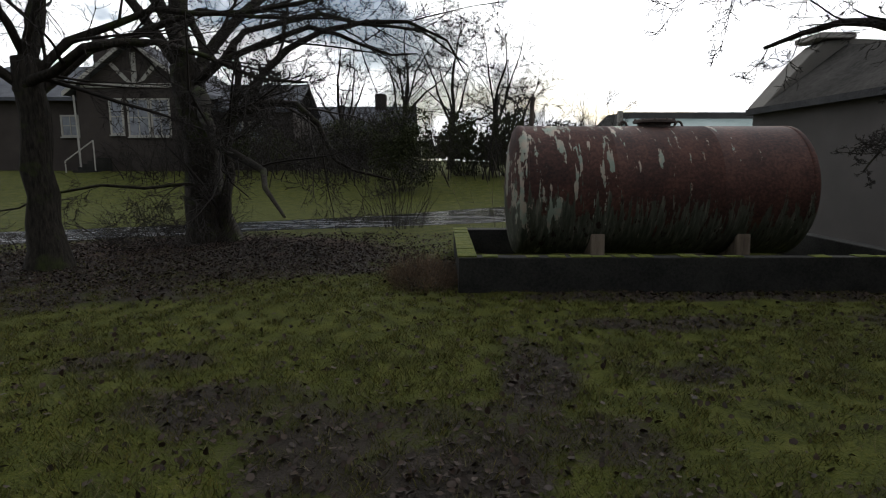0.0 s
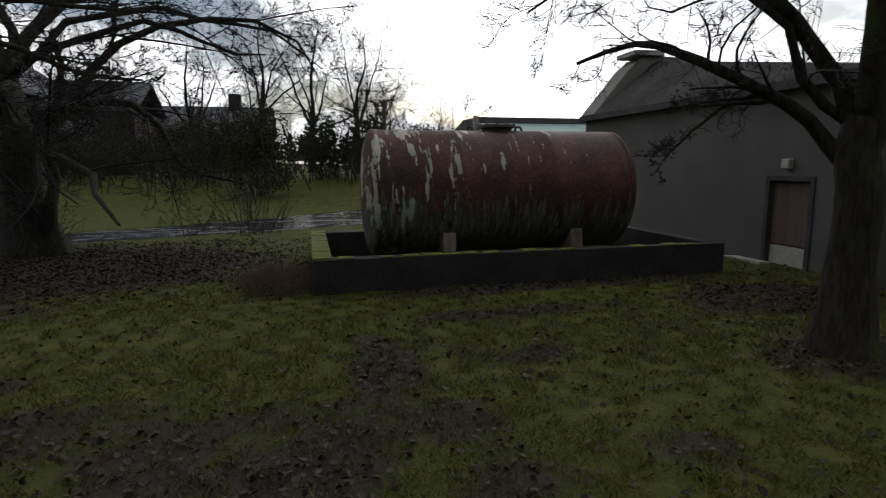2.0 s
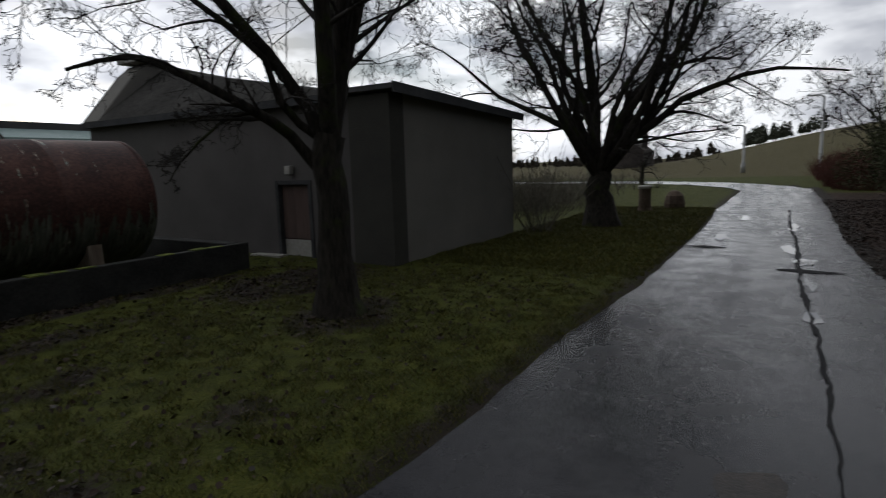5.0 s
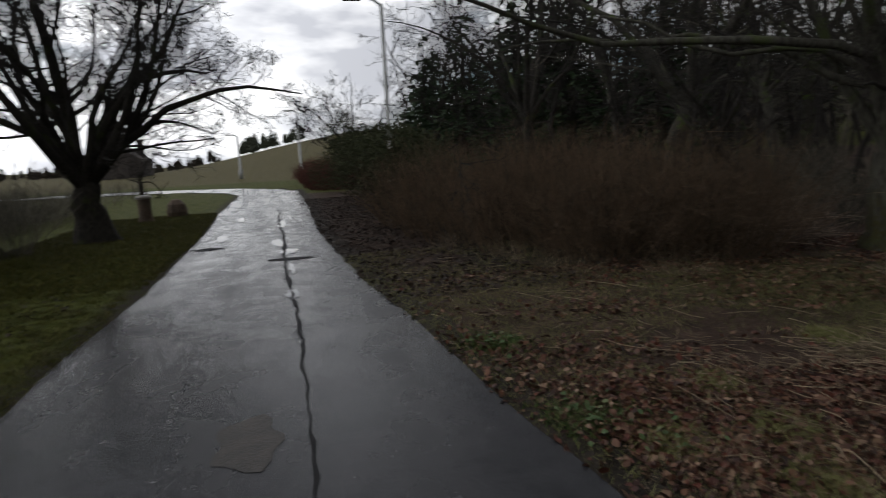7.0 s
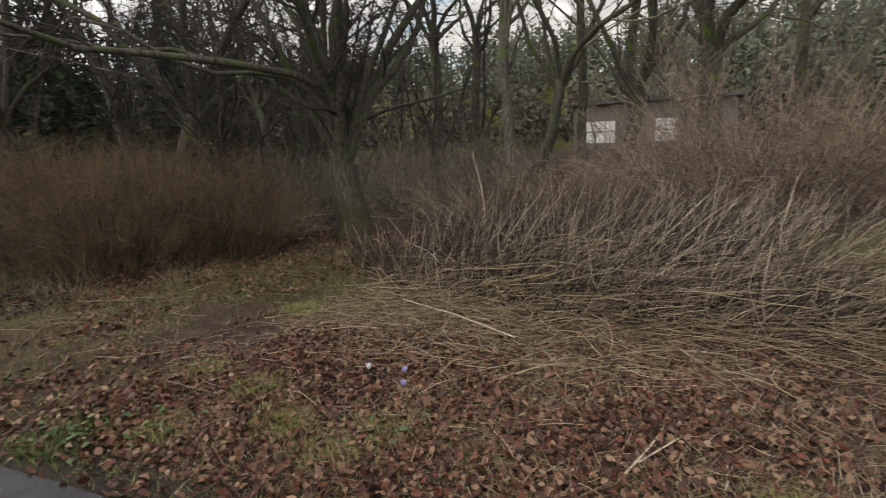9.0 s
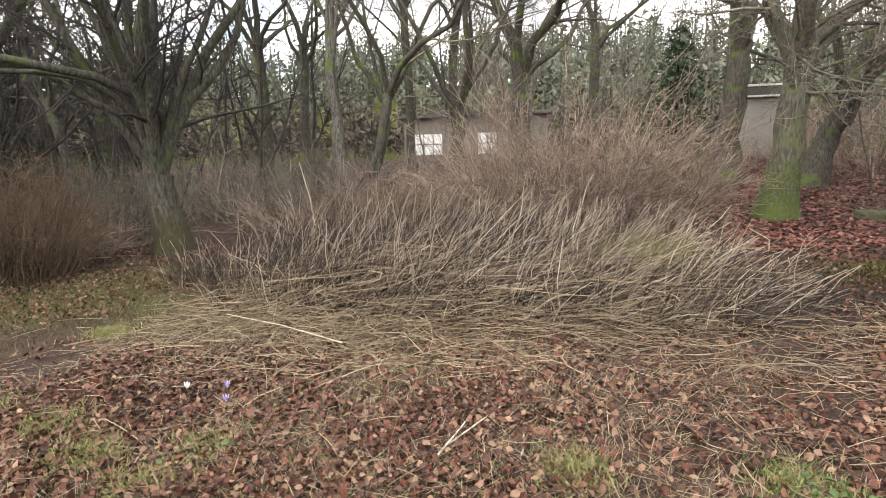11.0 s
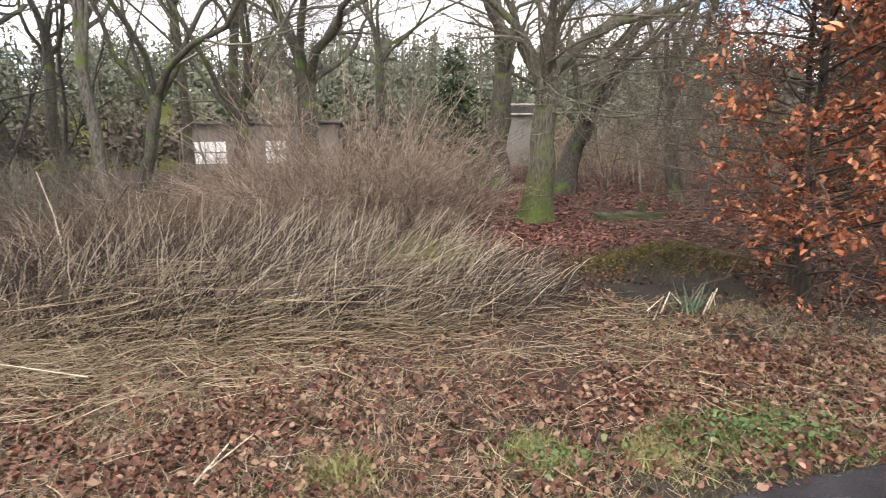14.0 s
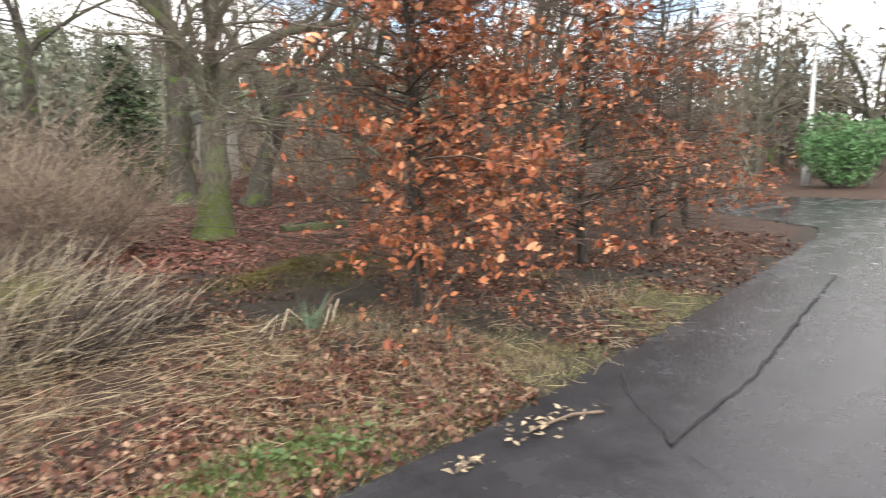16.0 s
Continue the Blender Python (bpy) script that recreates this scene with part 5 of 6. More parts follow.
shrub("bramble_clump", "tangled brambles at the tree foot", 282, -5.4, 11.2, 1.6, 0.5, 1.3, 130, M_TWIG_DARK, fan=1.2, droop=0.12, per=5, tw=0.5, rad=0.006, wild=0.2)
shrub("bramble_clump", "dry stems against the building corner", 283, 12.5, 4.3, 0.35, 0.3, 2.3, 70, M_TWIG_GREY, fan=0.5, per=4, tw=0.3, rad=0.008)
for i, (sx, sy) in enumerate(((16, 7.0), (19, 6.5), (22, 7.6), (25, 9), (18, 9.5))):
    shrub("undergrowth_shrub", "low brown undergrowth beyond the verge", 290 + i, sx, sy, 2.0, 1.2, 1.3, 260, M_TWIG_GREY, fan=0.8, droop=0.04, per=3, tw=0.5, rad=0.008, group="undergrowth beyond the verge", wild=0.2)

for i, (sx, sy) in enumerate(((5.9, -4.5), (7.4, -4.1), (6.7, -4.3), (5.2, -5.6), (8.6, -3.7), (-7.6, -4.7))):
    shrub("dry_grass_clump", "pale dry grass stalks at the shrub foot", 340 + i, sx, sy, 0.5, 0.25, 0.5, 64, M_STRAW, fan=0.6, droop=0.1, per=0, rad=0.003, group="dry grass clumps", wild=0.12, category="grass")

# leafy evergreen shrubs
def leafy(name, label, seed, x, y, rx, ry, h, n, size, material, category="shrub", group="", floor=0.0):
    r = np.random.default_rng(seed)
    z0 = float(ground_z(x, y))
    thing = root(name, x, y, z0, label, category, group)
    lumps = 9
    c = np.stack([r.normal(0, 0.4, lumps) * rx, r.normal(0, 0.4, lumps) * ry, r.uniform(0.25, 0.85, lumps) * h], 1)
    pick = r.integers(0, lumps, n)
    d = r.normal(0, 1, (n, 3))
    d /= np.linalg.norm(d, axis=1, keepdims=True)
    p = c[pick] + d * (r.uniform(0.35, 1.0, n) ** 0.5)[:, None] * np.array([rx, ry, h * 0.5]) * 0.55
    p = p[(p[:, 2] > floor + 0.02)]
    v, f = leaf_mesh(p, size, 0.9, 0.2, 0.55, r=r)
    mesh_object("foliage", v, f, material, thing)["kind"] = "stuff"
    s, q = stems(r, 30, 0, 0, rx * 0.3, ry * 0.3, h * 0.8, 0.8, 0.02, 5, 0.015)
    s[:, :, 2] -= s[:, :1, 2] + 0.05
    v, f = tube_mesh(s, q, 4)
    mesh_object("stem_tangle", v, f, M_TWIG_DARK, thing, smooth=True)["kind"] = "stuff"
    return thing


GG = "evergreen broom along the drive"
for i, (sx, sy, rx, ry, h) in enumerate(((15.5, -4.3, 1.5, 1.5, 2.4), (18.5, -4.4, 1.8, 1.6, 3.0), (22.0, -4.6, 2.0, 1.7, 3.2), (26.0, -4.6, 2.2, 1.8, 3.0))):
    leafy("broom_shrub", "dull green dense evergreen shrub beside the drive", 300 + i, sx, sy, rx, ry, h, 10000, 0.085, M_GORSE, group=GG)
leafy("laurel_shrub", "glossy green laurel at the road junction", 310, -30, -10.6, 2.6, 1.8, 3.2, 6000, 0.15, M_LAUREL)
leafy("ivy_shrub", "dark ivy-clad shrub beyond the lane", 311, -1.9, 24.8, 1.7, 1.0, 3.7, 9000, 0.11, M_GORSE)
for i, (hx, hy, hw, hh) in enumerate(((1.0, 29, 1.6, 3.2), (3.6, 29.5, 1.8, 3.0), (6.2, 30, 1.8, 2.9), (-5.5, 30, 2.2, 2.6), (-9.5, 31, 2.2, 2.4), (9.5, 27, 2.2, 2.6), (-12.2, 31.5, 1.6, 2.0))):
    leafy("hedge", "dark overgrown hedge in front of the buildings", 320 + i, hx, hy, hw, 1.0, hh, 5000, 0.13, M_GORSE, category="hedge", group="hedges beyond the lane")


def fir(seed, x, y, h, w, label, n=4200, size=0.17):
    r = np.random.default_rng(seed)
    z0 = float(ground_z(x, y))
    tree = root("fir_tree", x, y, z0, label, "tree", "firs in the wood")
    tk = Tubes()
    tk.add([np.array([0, 0, -0.1]), np.array([0, 0, h * 0.5]), np.array([0, 0, h])], [h * 0.022, h * 0.014, 0.01])
    tk.part("trunk", M_BARK_DARK, tree, sides=8)
    m = 220
    z = h * (1 - np.sqrt(r.uniform(0, 0.95, m)))
    a = r.uniform(0, 6.283, m)
    ln = w * (1 - z / h) ** 0.8 * r.uniform(0.7, 1.15, m) + 0.1
    t = np.linspace(0, 1, 5)
    pts = np.stack([np.cos(a)[:, None] * ln[:, None] * t, np.sin(a)[:, None] * ln[:, None] * t, z[:, None] - 0.35 * ln[:, None] * t ** 1.5 + 0.1], -1)
    v, f = tube_mesh(pts, np.linspace(0.016, 0.004, 5)[None, :].repeat(m, 0), 3)
    mesh_object("bough_tangle", v, f, M_TWIG_DARK, tree)["kind"] = "stuff"
    i = r.integers(0, m, n)
    s = r.uniform(0.15, 1.0, n)
    c = np.stack([np.interp(s, t, t) * np.cos(a[i]) * ln[i], s * np.sin(a[i]) * ln[i], z[i] - 0.35 * ln[i] * s ** 1.5 + 0.1], 1) + r.normal(0, 0.05, (n, 3))
    v, f = leaf_mesh(c, size, 0.5, -0.3, 0.4, r=r)
    mesh_object("needles", v, f, M_FIR, tree)
    return tree


fir(400, -4.7, -20.2, 4.6, 1.9, "dark green young fir behind the bush")
for i, (px, py, ph, pw) in enumerate(((27, -8.2, 7.4, 2.4), (24, -9.2, 8.2, 2.6), (21, -10.4, 9.0, 2.6), (30, -9.5, 8.0, 2.6), (18.5, -11.5, 10.0, 2.8), (16, -13.5, 11.0, 3.0), (24, -13, 11.0, 3.0))):
    fir(410 + i, px, py, ph, pw, "dark dense conifer behind the shrubs", 2600, 0.3)

# far conifer wood on the hillside
def far_wood(name, label, seed, n, box, hmin, hmax, material, per=150, size=0.9):
    r = np.random.default_rng(seed)
    x, y = r.uniform(box[0], box[1], n), r.uniform(box[2], box[3], n)
    z, h = ground_z(x, y), r.uniform(hmin, hmax, n)
    i = np.repeat(np.arange(n), per)
    s = 1 - np.sqrt(r.uniform(0, 1, len(i))) * 0.88
    a = r.uniform(0, 6.283, len(i))
    w = h[i] * 0.24 * (1 - s) ** 0.7 * r.uniform(0.3, 1.1, len(i)) + 0.15
    c = np.stack([x[i] + np.cos(a) * w, y[i] + np.sin(a) * w, z[i] + s * h[i]], 1)
    v, f = leaf_mesh(c, size, 0.8, 0.2, 0.5, r=r)
    t = np.stack([np.stack([x, y, z - 0.3], 1), np.stack([x, y, z + h * 0.5], 1), np.stack([x, y, z + h], 1)], 1)
    tv, tf = tube_mesh(t, np.stack([h * 0.018, h * 0.012, h * 0.002], 1), 4)
    wood = root(name, (box[0] + box[1]) / 2, (box[2] + box[3]) / 2, 0, label, "trees")
    wood["kind"] = "stuff"
    off = np.array([wood.location.x, wood.location.y, 0])
    a_ = mesh_object("foliage", v - off, f, material, wood)
    b_ = mesh_object("trunks", tv - off, tf, M_BARK_GREY, wood)
    a_["kind"] = b_["kind"] = "stuff"
    return wood


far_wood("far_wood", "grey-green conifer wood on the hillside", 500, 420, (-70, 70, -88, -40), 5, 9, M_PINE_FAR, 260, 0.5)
far_wood("far_wood", "grey-brown scrub at the foot of the hillside", 506, 240, (-34, 46, -42, -30), 2.0, 4.2, M_FARBRUSH, 110, 0.36)
far_wood("far_wood", "dark trees along the drive hillside", 501, 90, (24, 60, -40, -12), 7, 11, M_FARBRUSH, 260, 0.42)
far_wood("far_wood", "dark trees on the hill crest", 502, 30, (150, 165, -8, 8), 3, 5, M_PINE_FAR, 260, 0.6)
far_wood("far_wood", "low grey woods on the horizon", 503, 200, (-160, 160, 110, 150), 6, 10, M_FARBRUSH, 120, 1.0)
far_wood("far_wood", "grey woods beyond the road junction", 504, 120, (-75, -36, -40, 0), 6, 11, M_FARBRUSH, 200, 0.5)
far_wood("far_wood", "low grey woods beyond the field", 505, 120, (150, 200, 15, 110), 1.5, 3.5, M_FARBRUSH, 120, 0.8)

def thicket(label, seed, n, box, h, material, rad=0.06, per=16, tw=1.8):
    """Dense young wood: thin trunks with side boughs and twigs."""
    r = np.random.default_rng(seed)
    cx, cy = (box[0] + box[1]) / 2, (box[2] + box[3]) / 2
    p, q = stems(r, n, cx, cy, 0.1, 0.1, h, 0.3, -0.02, 7, rad, 0.07)
    bx, by = r.uniform(box[0], box[1], n), r.uniform(box[2], box[3], n)
    p += np.stack([bx, by, ground_z(bx, by) - 0.1], 1)[:, None, :] - p[:, :1, :]
    t, tq = side_twigs(r, p, per, tw, rad * 0.35, 4, 0.5)
    u, uq = side_twigs(r, t, 3, tw * 0.55, rad * 0.14, 3, 0.2)
    off = np.array([cx, cy, 0])
    wood = root("thicket", cx, cy, 0, label, "trees")
    wood["kind"] = "stuff"
    for nm, pp, qq in (("trunks", p, q), ("boughs", t, tq), ("twigs", u, uq)):
        v, f = tube_mesh(pp - off, qq, 3 if nm != "trunks" else 5)
        mesh_object(nm, v, f, material, wood, smooth=True)["kind"] = "stuff"
    return wood


thicket("dense grey-brown young wood behind the reeds", 520, 34, (-6, 26, -38, -22), 9.5, M_TWIG_GREY)
thicket("dark tangled wood behind the shrubs", 521, 150, (9, 40, -26, -9.5), 9.5, M_TWIG_DARK, 0.075)
thicket("brown bushy young wood along the road", 522, 90, (-24, -9, -20, -9.5), 6.5, M_TWIG_GREY, 0.04, 18, 1.3)
thicket("dark leafless scrub beyond the lane", 525, 190, (-14, 10, 25.5, 35), 4.3, M_TWIG_DARK, 0.03, 14, 1.0)
thicket("low dark scrub under the trees beyond the lane", 527, 150, (-16, 12, 26.5, 31), 2.3, M_TWIG_DARK, 0.03, 10, 0.9)
thicket("low grey-brown scrub at the wood edge", 523, 120, (3.4, 16, -21, -11), 1.8, M_TWIG_GREY, 0.03, 12, 0.7)
thicket("low brown weeds beyond the verge", 526, 130, (15.5, 34, 5.2, 14), 1.15, M_TWIG_GREY, 0.02, 12, 0.5)
thicket("low brown scrub under the wood", 524, 160, (-18, -9, -30, -19), 2.2, M_SHRUB_TAN, 0.02, 14, 0.7)

# the bank of dead reeds, leaning over toward the west
r = np.random.default_rng(600)
reeds = root("reed_bank", 0.0, -8.0, 0.0, "bank of dead straw-coloured stalks leaning over", "reeds")
reeds["kind"] = "stuff"
off = np.array([0.0, -8.0, 0.0])
BEDS = ((0.8, -8.9, 2.5, 1.2, 1.35, 1.0, (-0.2, 0.04), 0.0), (-1.5, -8.6, 1.8, 1.1, 1.2, 0.65, (-0.24, 0.05), 0.01), (2.7, -7.8, 1.4, 1.1, 0.85, 0.35, (-0.15, 0.1), 0.02), (0.0, -7.4, 2.4, 0.9, 1.2, 0.8, (-0.34, 0.08), 0.03), (0.4, -6.5, 2.3, 0.6, 0.95, 0.5, (-0.26, 0.1), 0.05), (-1.9, -6.4, 1.4, 0.6, 0.9, 0.25, (-0.28, 0.12), 0.05), (-2.6, -7.2, 1.2, 0.9, 0.95, 0.3, (-0.3, 0.1), 0.03))
# shorter dark dead stems; their tone also paints the shade inside the bank
for what, count, tall, thick, wide, paint in (("inner_shade_stems", 1300, 0.85, 0.0065, 0.34, M_REED_DARK), ("stalks", 540, 1.05, 0.0075, 0.38, M_REED)):
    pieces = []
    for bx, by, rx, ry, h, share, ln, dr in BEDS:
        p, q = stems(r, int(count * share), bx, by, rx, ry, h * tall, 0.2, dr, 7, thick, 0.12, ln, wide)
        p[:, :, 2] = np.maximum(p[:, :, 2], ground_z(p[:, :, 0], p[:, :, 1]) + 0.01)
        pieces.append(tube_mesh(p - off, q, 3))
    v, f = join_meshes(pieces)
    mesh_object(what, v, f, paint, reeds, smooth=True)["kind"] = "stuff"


def thatch(n, bx, by, rx, ry, length, heading, rad, zmax, wide=0.8):
    """Fallen straws lying over one another."""
    a, q = r.uniform(0, 6.283, n), np.sqrt(r.uniform(0, 1, n))
    x, y = bx + q * np.cos(a) * rx, by + q * np.sin(a) * ry
    th = heading + r.normal(0, wide, n) + 0.8 * wave(x, y, 1.8, 41)
    ln = length * r.uniform(0.4, 1.3, n)
    t = np.linspace(-0.5, 0.5, 4)
    bend = r.normal(0, 0.5, n)
    px = x[:, None] + np.cos(th)[:, None] * ln[:, None] * t - np.sin(th)[:, None] * bend[:, None] * (t ** 2) * ln[:, None]
    py = y[:, None] + np.sin(th)[:, None] * ln[:, None] * t + np.cos(th)[:, None] * bend[:, None] * (t ** 2) * ln[:, None]
    pz = ground_z(px, py) + (zmax * r.uniform(0, 1, n) ** 1.6 + 0.008)[:, None] + (t * r.normal(0, 0.1, n)[:, None]) * ln[:, None]
    pz = np.maximum(pz, ground_z(px, py) + 0.006)
    return tube_mesh(np.stack([px, py, pz], -1), (rad * r.uniform(0.6, 1.3, n))[:, None] * np.array([1, 1, 0.9, 0.6])[None, :], 3)


v, f = join_meshes([
    thatch(1500, 0.0, -6.1, 2.9, 0.95, 0.55, 0.5, 0.0026, 0.3, 0.9), thatch(700, -0.6, -6.4, 2.6, 0.9, 0.9, 0.75, 0.0034, 0.5, 0.6), thatch(500, -1.4, -7.4, 2.4, 1.1, 0.9, 0.8, 0.004, 0.6, 0.6), thatch(500, 1.3, -5.4, 1.4, 0.7, 0.4, 0.6, 0.0024, 0.12, 1.2),
    thatch(1700, -0.8, -4.1, 4.2, 1.3, 0.22, 2.0, 0.0022, 0.05, 2.0), thatch(200, 5.5, -3.2, 3.5, 0.9, 0.25, 2.0, 0.0024, 0.06, 2.0), thatch(600, -5.8, -4.6, 3.0, 1.2, 0.25, 2.0, 0.0024, 0.06, 2.0),
    thatch(520, 0.8, -5.0, 2.2, 0.6, 0.45, 3.1, 0.003, 0.08, 0.9), thatch(130, 3.0, -4.4, 2.6, 1.3, 0.4, 2.4, 0.003, 0.06), thatch(700, -3.0, -5.8, 1.7, 1.3, 0.5, 0.8, 0.0025, 0.14, 0.7), thatch(300, -0.5, -9.0, 3.4, 1.6, 0.8, 2.3, 0.005, 0.3)])
straw = mesh_object("fallen_straw", v, f, M_STRAW, smooth=True)
tagged(straw, "flattened mat of pale dead grass stalks", "straw", kind="stuff")

# leaf litter
def scatter(n, box, keep, r):
    x, y = r.uniform(box[0], box[1], n), r.uniform(box[2], box[3], n)
    ok = keep(x, y)
    return x[ok], y[ok]


r = np.random.default_rng(610)
lx, ly = scatter(78000, (-14, 6.5, -10, -2.0), lambda x, y: (cover_of(x, y)[2] + r.normal(0, 0.2, len(x)) < 0.75) & (road_distance(x, y) > -0.05 + 0.02) & (wave(x, y, 1.3, 9) + 0.6 * wave(x, y, 4.0, 10) + r.normal(0, 0.3, len(x)) > -0.2), r)
gz = ground_z(lx, ly)
v, f = leaf_mesh(np.stack([lx, ly, gz + r.uniform(0.006, 0.035, len(lx))], 1), 0.05, 0.55, 0.35, 0.7, True, r=r)
tagged(mesh_object("leaf_litter", v, f, M_LITTER), "brown and russet fallen leaves on the verge", "leaves", kind="stuff")
lx, ly = scatter(26000, (-5.5, 3.2, -5.0, -2.6), lambda x, y: (road_distance(x, y) > 0.05) & (wave(x, y, 1.7, 33) + 0.6 * wave(x, y, 5.0, 34) + r.normal(0, 0.25, len(x)) > 0.0), r)
v, f = leaf_mesh(np.stack([lx, ly, ground_z(lx, ly) + r.uniform(0.01, 0.04, len(lx))], 1), 0.04, 0.6, 0.35, 0.7, True, r=r)
tagged(mesh_object("leaf_litter", v, f, M_LITTER), "loose curled fallen leaves on the verge", "leaves", kind="stuff")
lx, ly = scatter(60000, (-16, 4, -24, -10), lambda x, y: (x < 0.5 - 0.1 * (y + 10)) | (r.uniform(0, 1, len(x)) < 0.3), r)
v, f = leaf_mesh(np.stack([lx, ly, ground_z(lx, ly) + r.uniform(0.006, 0.03, len(lx))], 1), 0.085, 0.3, 0.25, 0.7, r=r)
tagged(mesh_object("leaf_litter", v, f, M_LITTER_RED), "russet leaf carpet under the wood", "leaves", kind="stuff")
lx, ly = scatter(100000, (-9, 8, 1.6, 13), lambda x, y: (cover_of(x, y)[2] + 0.8 * cover_of(x, y)[0] + r.normal(0, 0.25, len(x)) > 0.42) | (r.uniform(0, 1, len(x)) < 0.06), r)
v, f = leaf_mesh(np.stack([lx, ly, ground_z(lx, ly) + r.uniform(0.006, 0.03, len(lx))], 1), 0.044, 0.5, 0.35, 0.7, True, r=r)
tagged(mesh_object("leaf_litter", v, f, M_LITTER_DARK), "dark wet leaves lying on the lawn", "leaves", kind="stuff")

lx, ly = scatter(15000, (5.5, 24, -4.6, -1.6), lambda x, y: road_distance(x, y) > 0.0, r)
v, f = leaf_mesh(np.stack([lx, ly, ground_z(lx, ly) + r.uniform(0.006, 0.05, len(lx))], 1), 0.05, 0.5, 0.3, 0.7, True, r=r)
tagged(mesh_object("leaf_litter", v, f, M_LITTER_DARK), "dark wet leaves along the drive edge", "leaves", kind="stuff")

# turf
r = np.random.default_rng(620)
lx, ly = scatter(520000, (-8, 9, 1.0, 11), lambda x, y: ((cover_of(x, y)[2] + r.normal(0, 0.25, len(x)) < 0.5) | (r.uniform(0, 1, len(x)) < 0.5)) & (road_distance(x, y) > 0.03) & (0.6 * wave(x, y, 2.3, 12) + wave(x, y, 13.0, 13) + r.normal(0, 0.25, len(x)) > -0.25) & (~((x > 7.3) & (y > 4.6))) & (~((x > 0.2) & (y > 6.95))) & (y < 7 + r.exponential(1.5, len(x))), r)
v, f = blades(lx, ly, ground_z(lx, ly) - 0.004, 0.032 + 0.03 * np.clip(wave(lx, ly, 13.0, 13), 0, 1.2), 0.9, 0.0032, r)
tagged(mesh_object("lawn_grass", v, f, M_GRASS), "short mossy winter grass", "grass", kind="stuff")
lx, ly = r.normal(4.1, 0.9, 15000), r.normal(-6.7, 1.0, 15000)
v, f = blades(lx, ly, ground_z(lx, ly) - 0.004, 0.07, 1.2, 0.0035, r)
tagged(mesh_object("wood_grass", v, f, M_GRASS_DULL), "rough green grass at the tree foot", "grass", kind="stuff")
lx, ly = scatter(60000, (8, 20, 0.8, 4.7), lambda x, y: road_distance(x, y) > 0.05, r)
v, f = blades(lx, ly, ground_z(lx, ly) - 0.004, 0.06, 0.9, 0.007, r)
tagged(mesh_object("verge_grass", v, f, M_GRASS), "short green grass on the drive verge", "grass", kind="stuff")
lx, ly = scatter(150000, (-9, 9, -6.5, -1.7), lambda x, y: (road_distance(x, y) > 0.0) & (wave(x, y, 2.0, 15) + 0.65 * smooth(0.2, 2.2, x) + 0.9 * smooth(1.3, 0.2, road_distance(x, y)) + 0.4 * wave(x, y, 6.0, 16) + r.normal(0, 0.15, len(x)) > 0.3), r)
v, f = blades(lx, ly, ground_z(lx, ly) - 0.004, 0.04, 1.3, 0.0026, r)
tagged(mesh_object("verge_moss", v, f, M_GRASS_PALE), "yellow-green moss tufts on the verge edge", "moss", kind="stuff")

lx, ly = scatter(34000, (-6, 2.6, -6.2, -2.4), lambda x, y: (road_distance(x, y) > 0.1) & (wave(x, y, 1.1, 51) + 0.7 * wave(x, y, 4.5, 52) + r.normal(0, 0.25, len(x)) > 0.15), r)
v, f = blades(lx, ly, ground_z(lx, ly) - 0.004, 0.085, 1.6, 0.0022, r)
tagged(mesh_object("dead_grass", v, f, M_STRAW), "thin bleached dead grass among the leaves", "grass", kind="stuff")
lx, ly = scatter(60000, (-4, 7, 1.1, 5.0), lambda x, y: (road_distance(x, y) > 0.03) & (wave(x, y, 9.0, 53) + 0.4 * wave(x, y, 3.0, 54) + r.normal(0, 0.2, len(x)) > 0.2), r)
v, f = blades(lx, ly, ground_z(lx, ly) - 0.004, 0.055, 1.1, 0.003, r)
tagged(mesh_object("lawn_tufts", v, f, M_GRASS_DULL), "uneven olive and straw-tipped grass clumps", "grass", kind="stuff")


def tufts(name, label, spots, material, n, spread, height, width, category):
    r = np.random.default_rng(len(name) + int(abs(spots[0][0]) * 10))
    for sx, sy in spots:
        x, y = r.normal(sx, spread, n), r.normal(sy, spread, n)
        v, f = blades(x, y, ground_z(x, y) - 0.004, height, 0.9, width, r)
        ob = mesh_object(name, v - np.array([sx, sy, 0]), f, material)
        ob.location = (sx, sy, 0)
        tagged(ob, label, category, kind="stuff")


tufts("weed_patch", "bright green low weeds at the road edge", [(-3.84, -3.6), (-4.1, -3.62), (2.35, -2.62), (-2.5, -3.56), (3.85, -2.6), (-3.4, -3.6), (-3.57, -3.66), (-4.0, -3.66)], M_WEED, 800, 0.13, 0.045, 0.011, "weeds")
tufts("moss_clump", "yellow-green moss clump among fallen leaves", [(0.83, -3.14), (1.77, -3.54), (0.71, -3.52), (1.9, -2.9), (2.43, -3.65), (-1.39, -3.57), (-2.47, -3.62), (-3.1, -3.5), (2.9, -5.2), (1.3, -3.3)], M_GRASS_PALE, 950, 0.1, 0.05, 0.007, "moss")
tufts("moss_tuft", "yellow-green tuft among the dead stalks", [(-2.05, -7.6), (-2.3, -7.5)], M_GRASS_PALE, 700, 0.13, 0.52, 0.006, "moss")
fresh = np.random.default_rng(640)
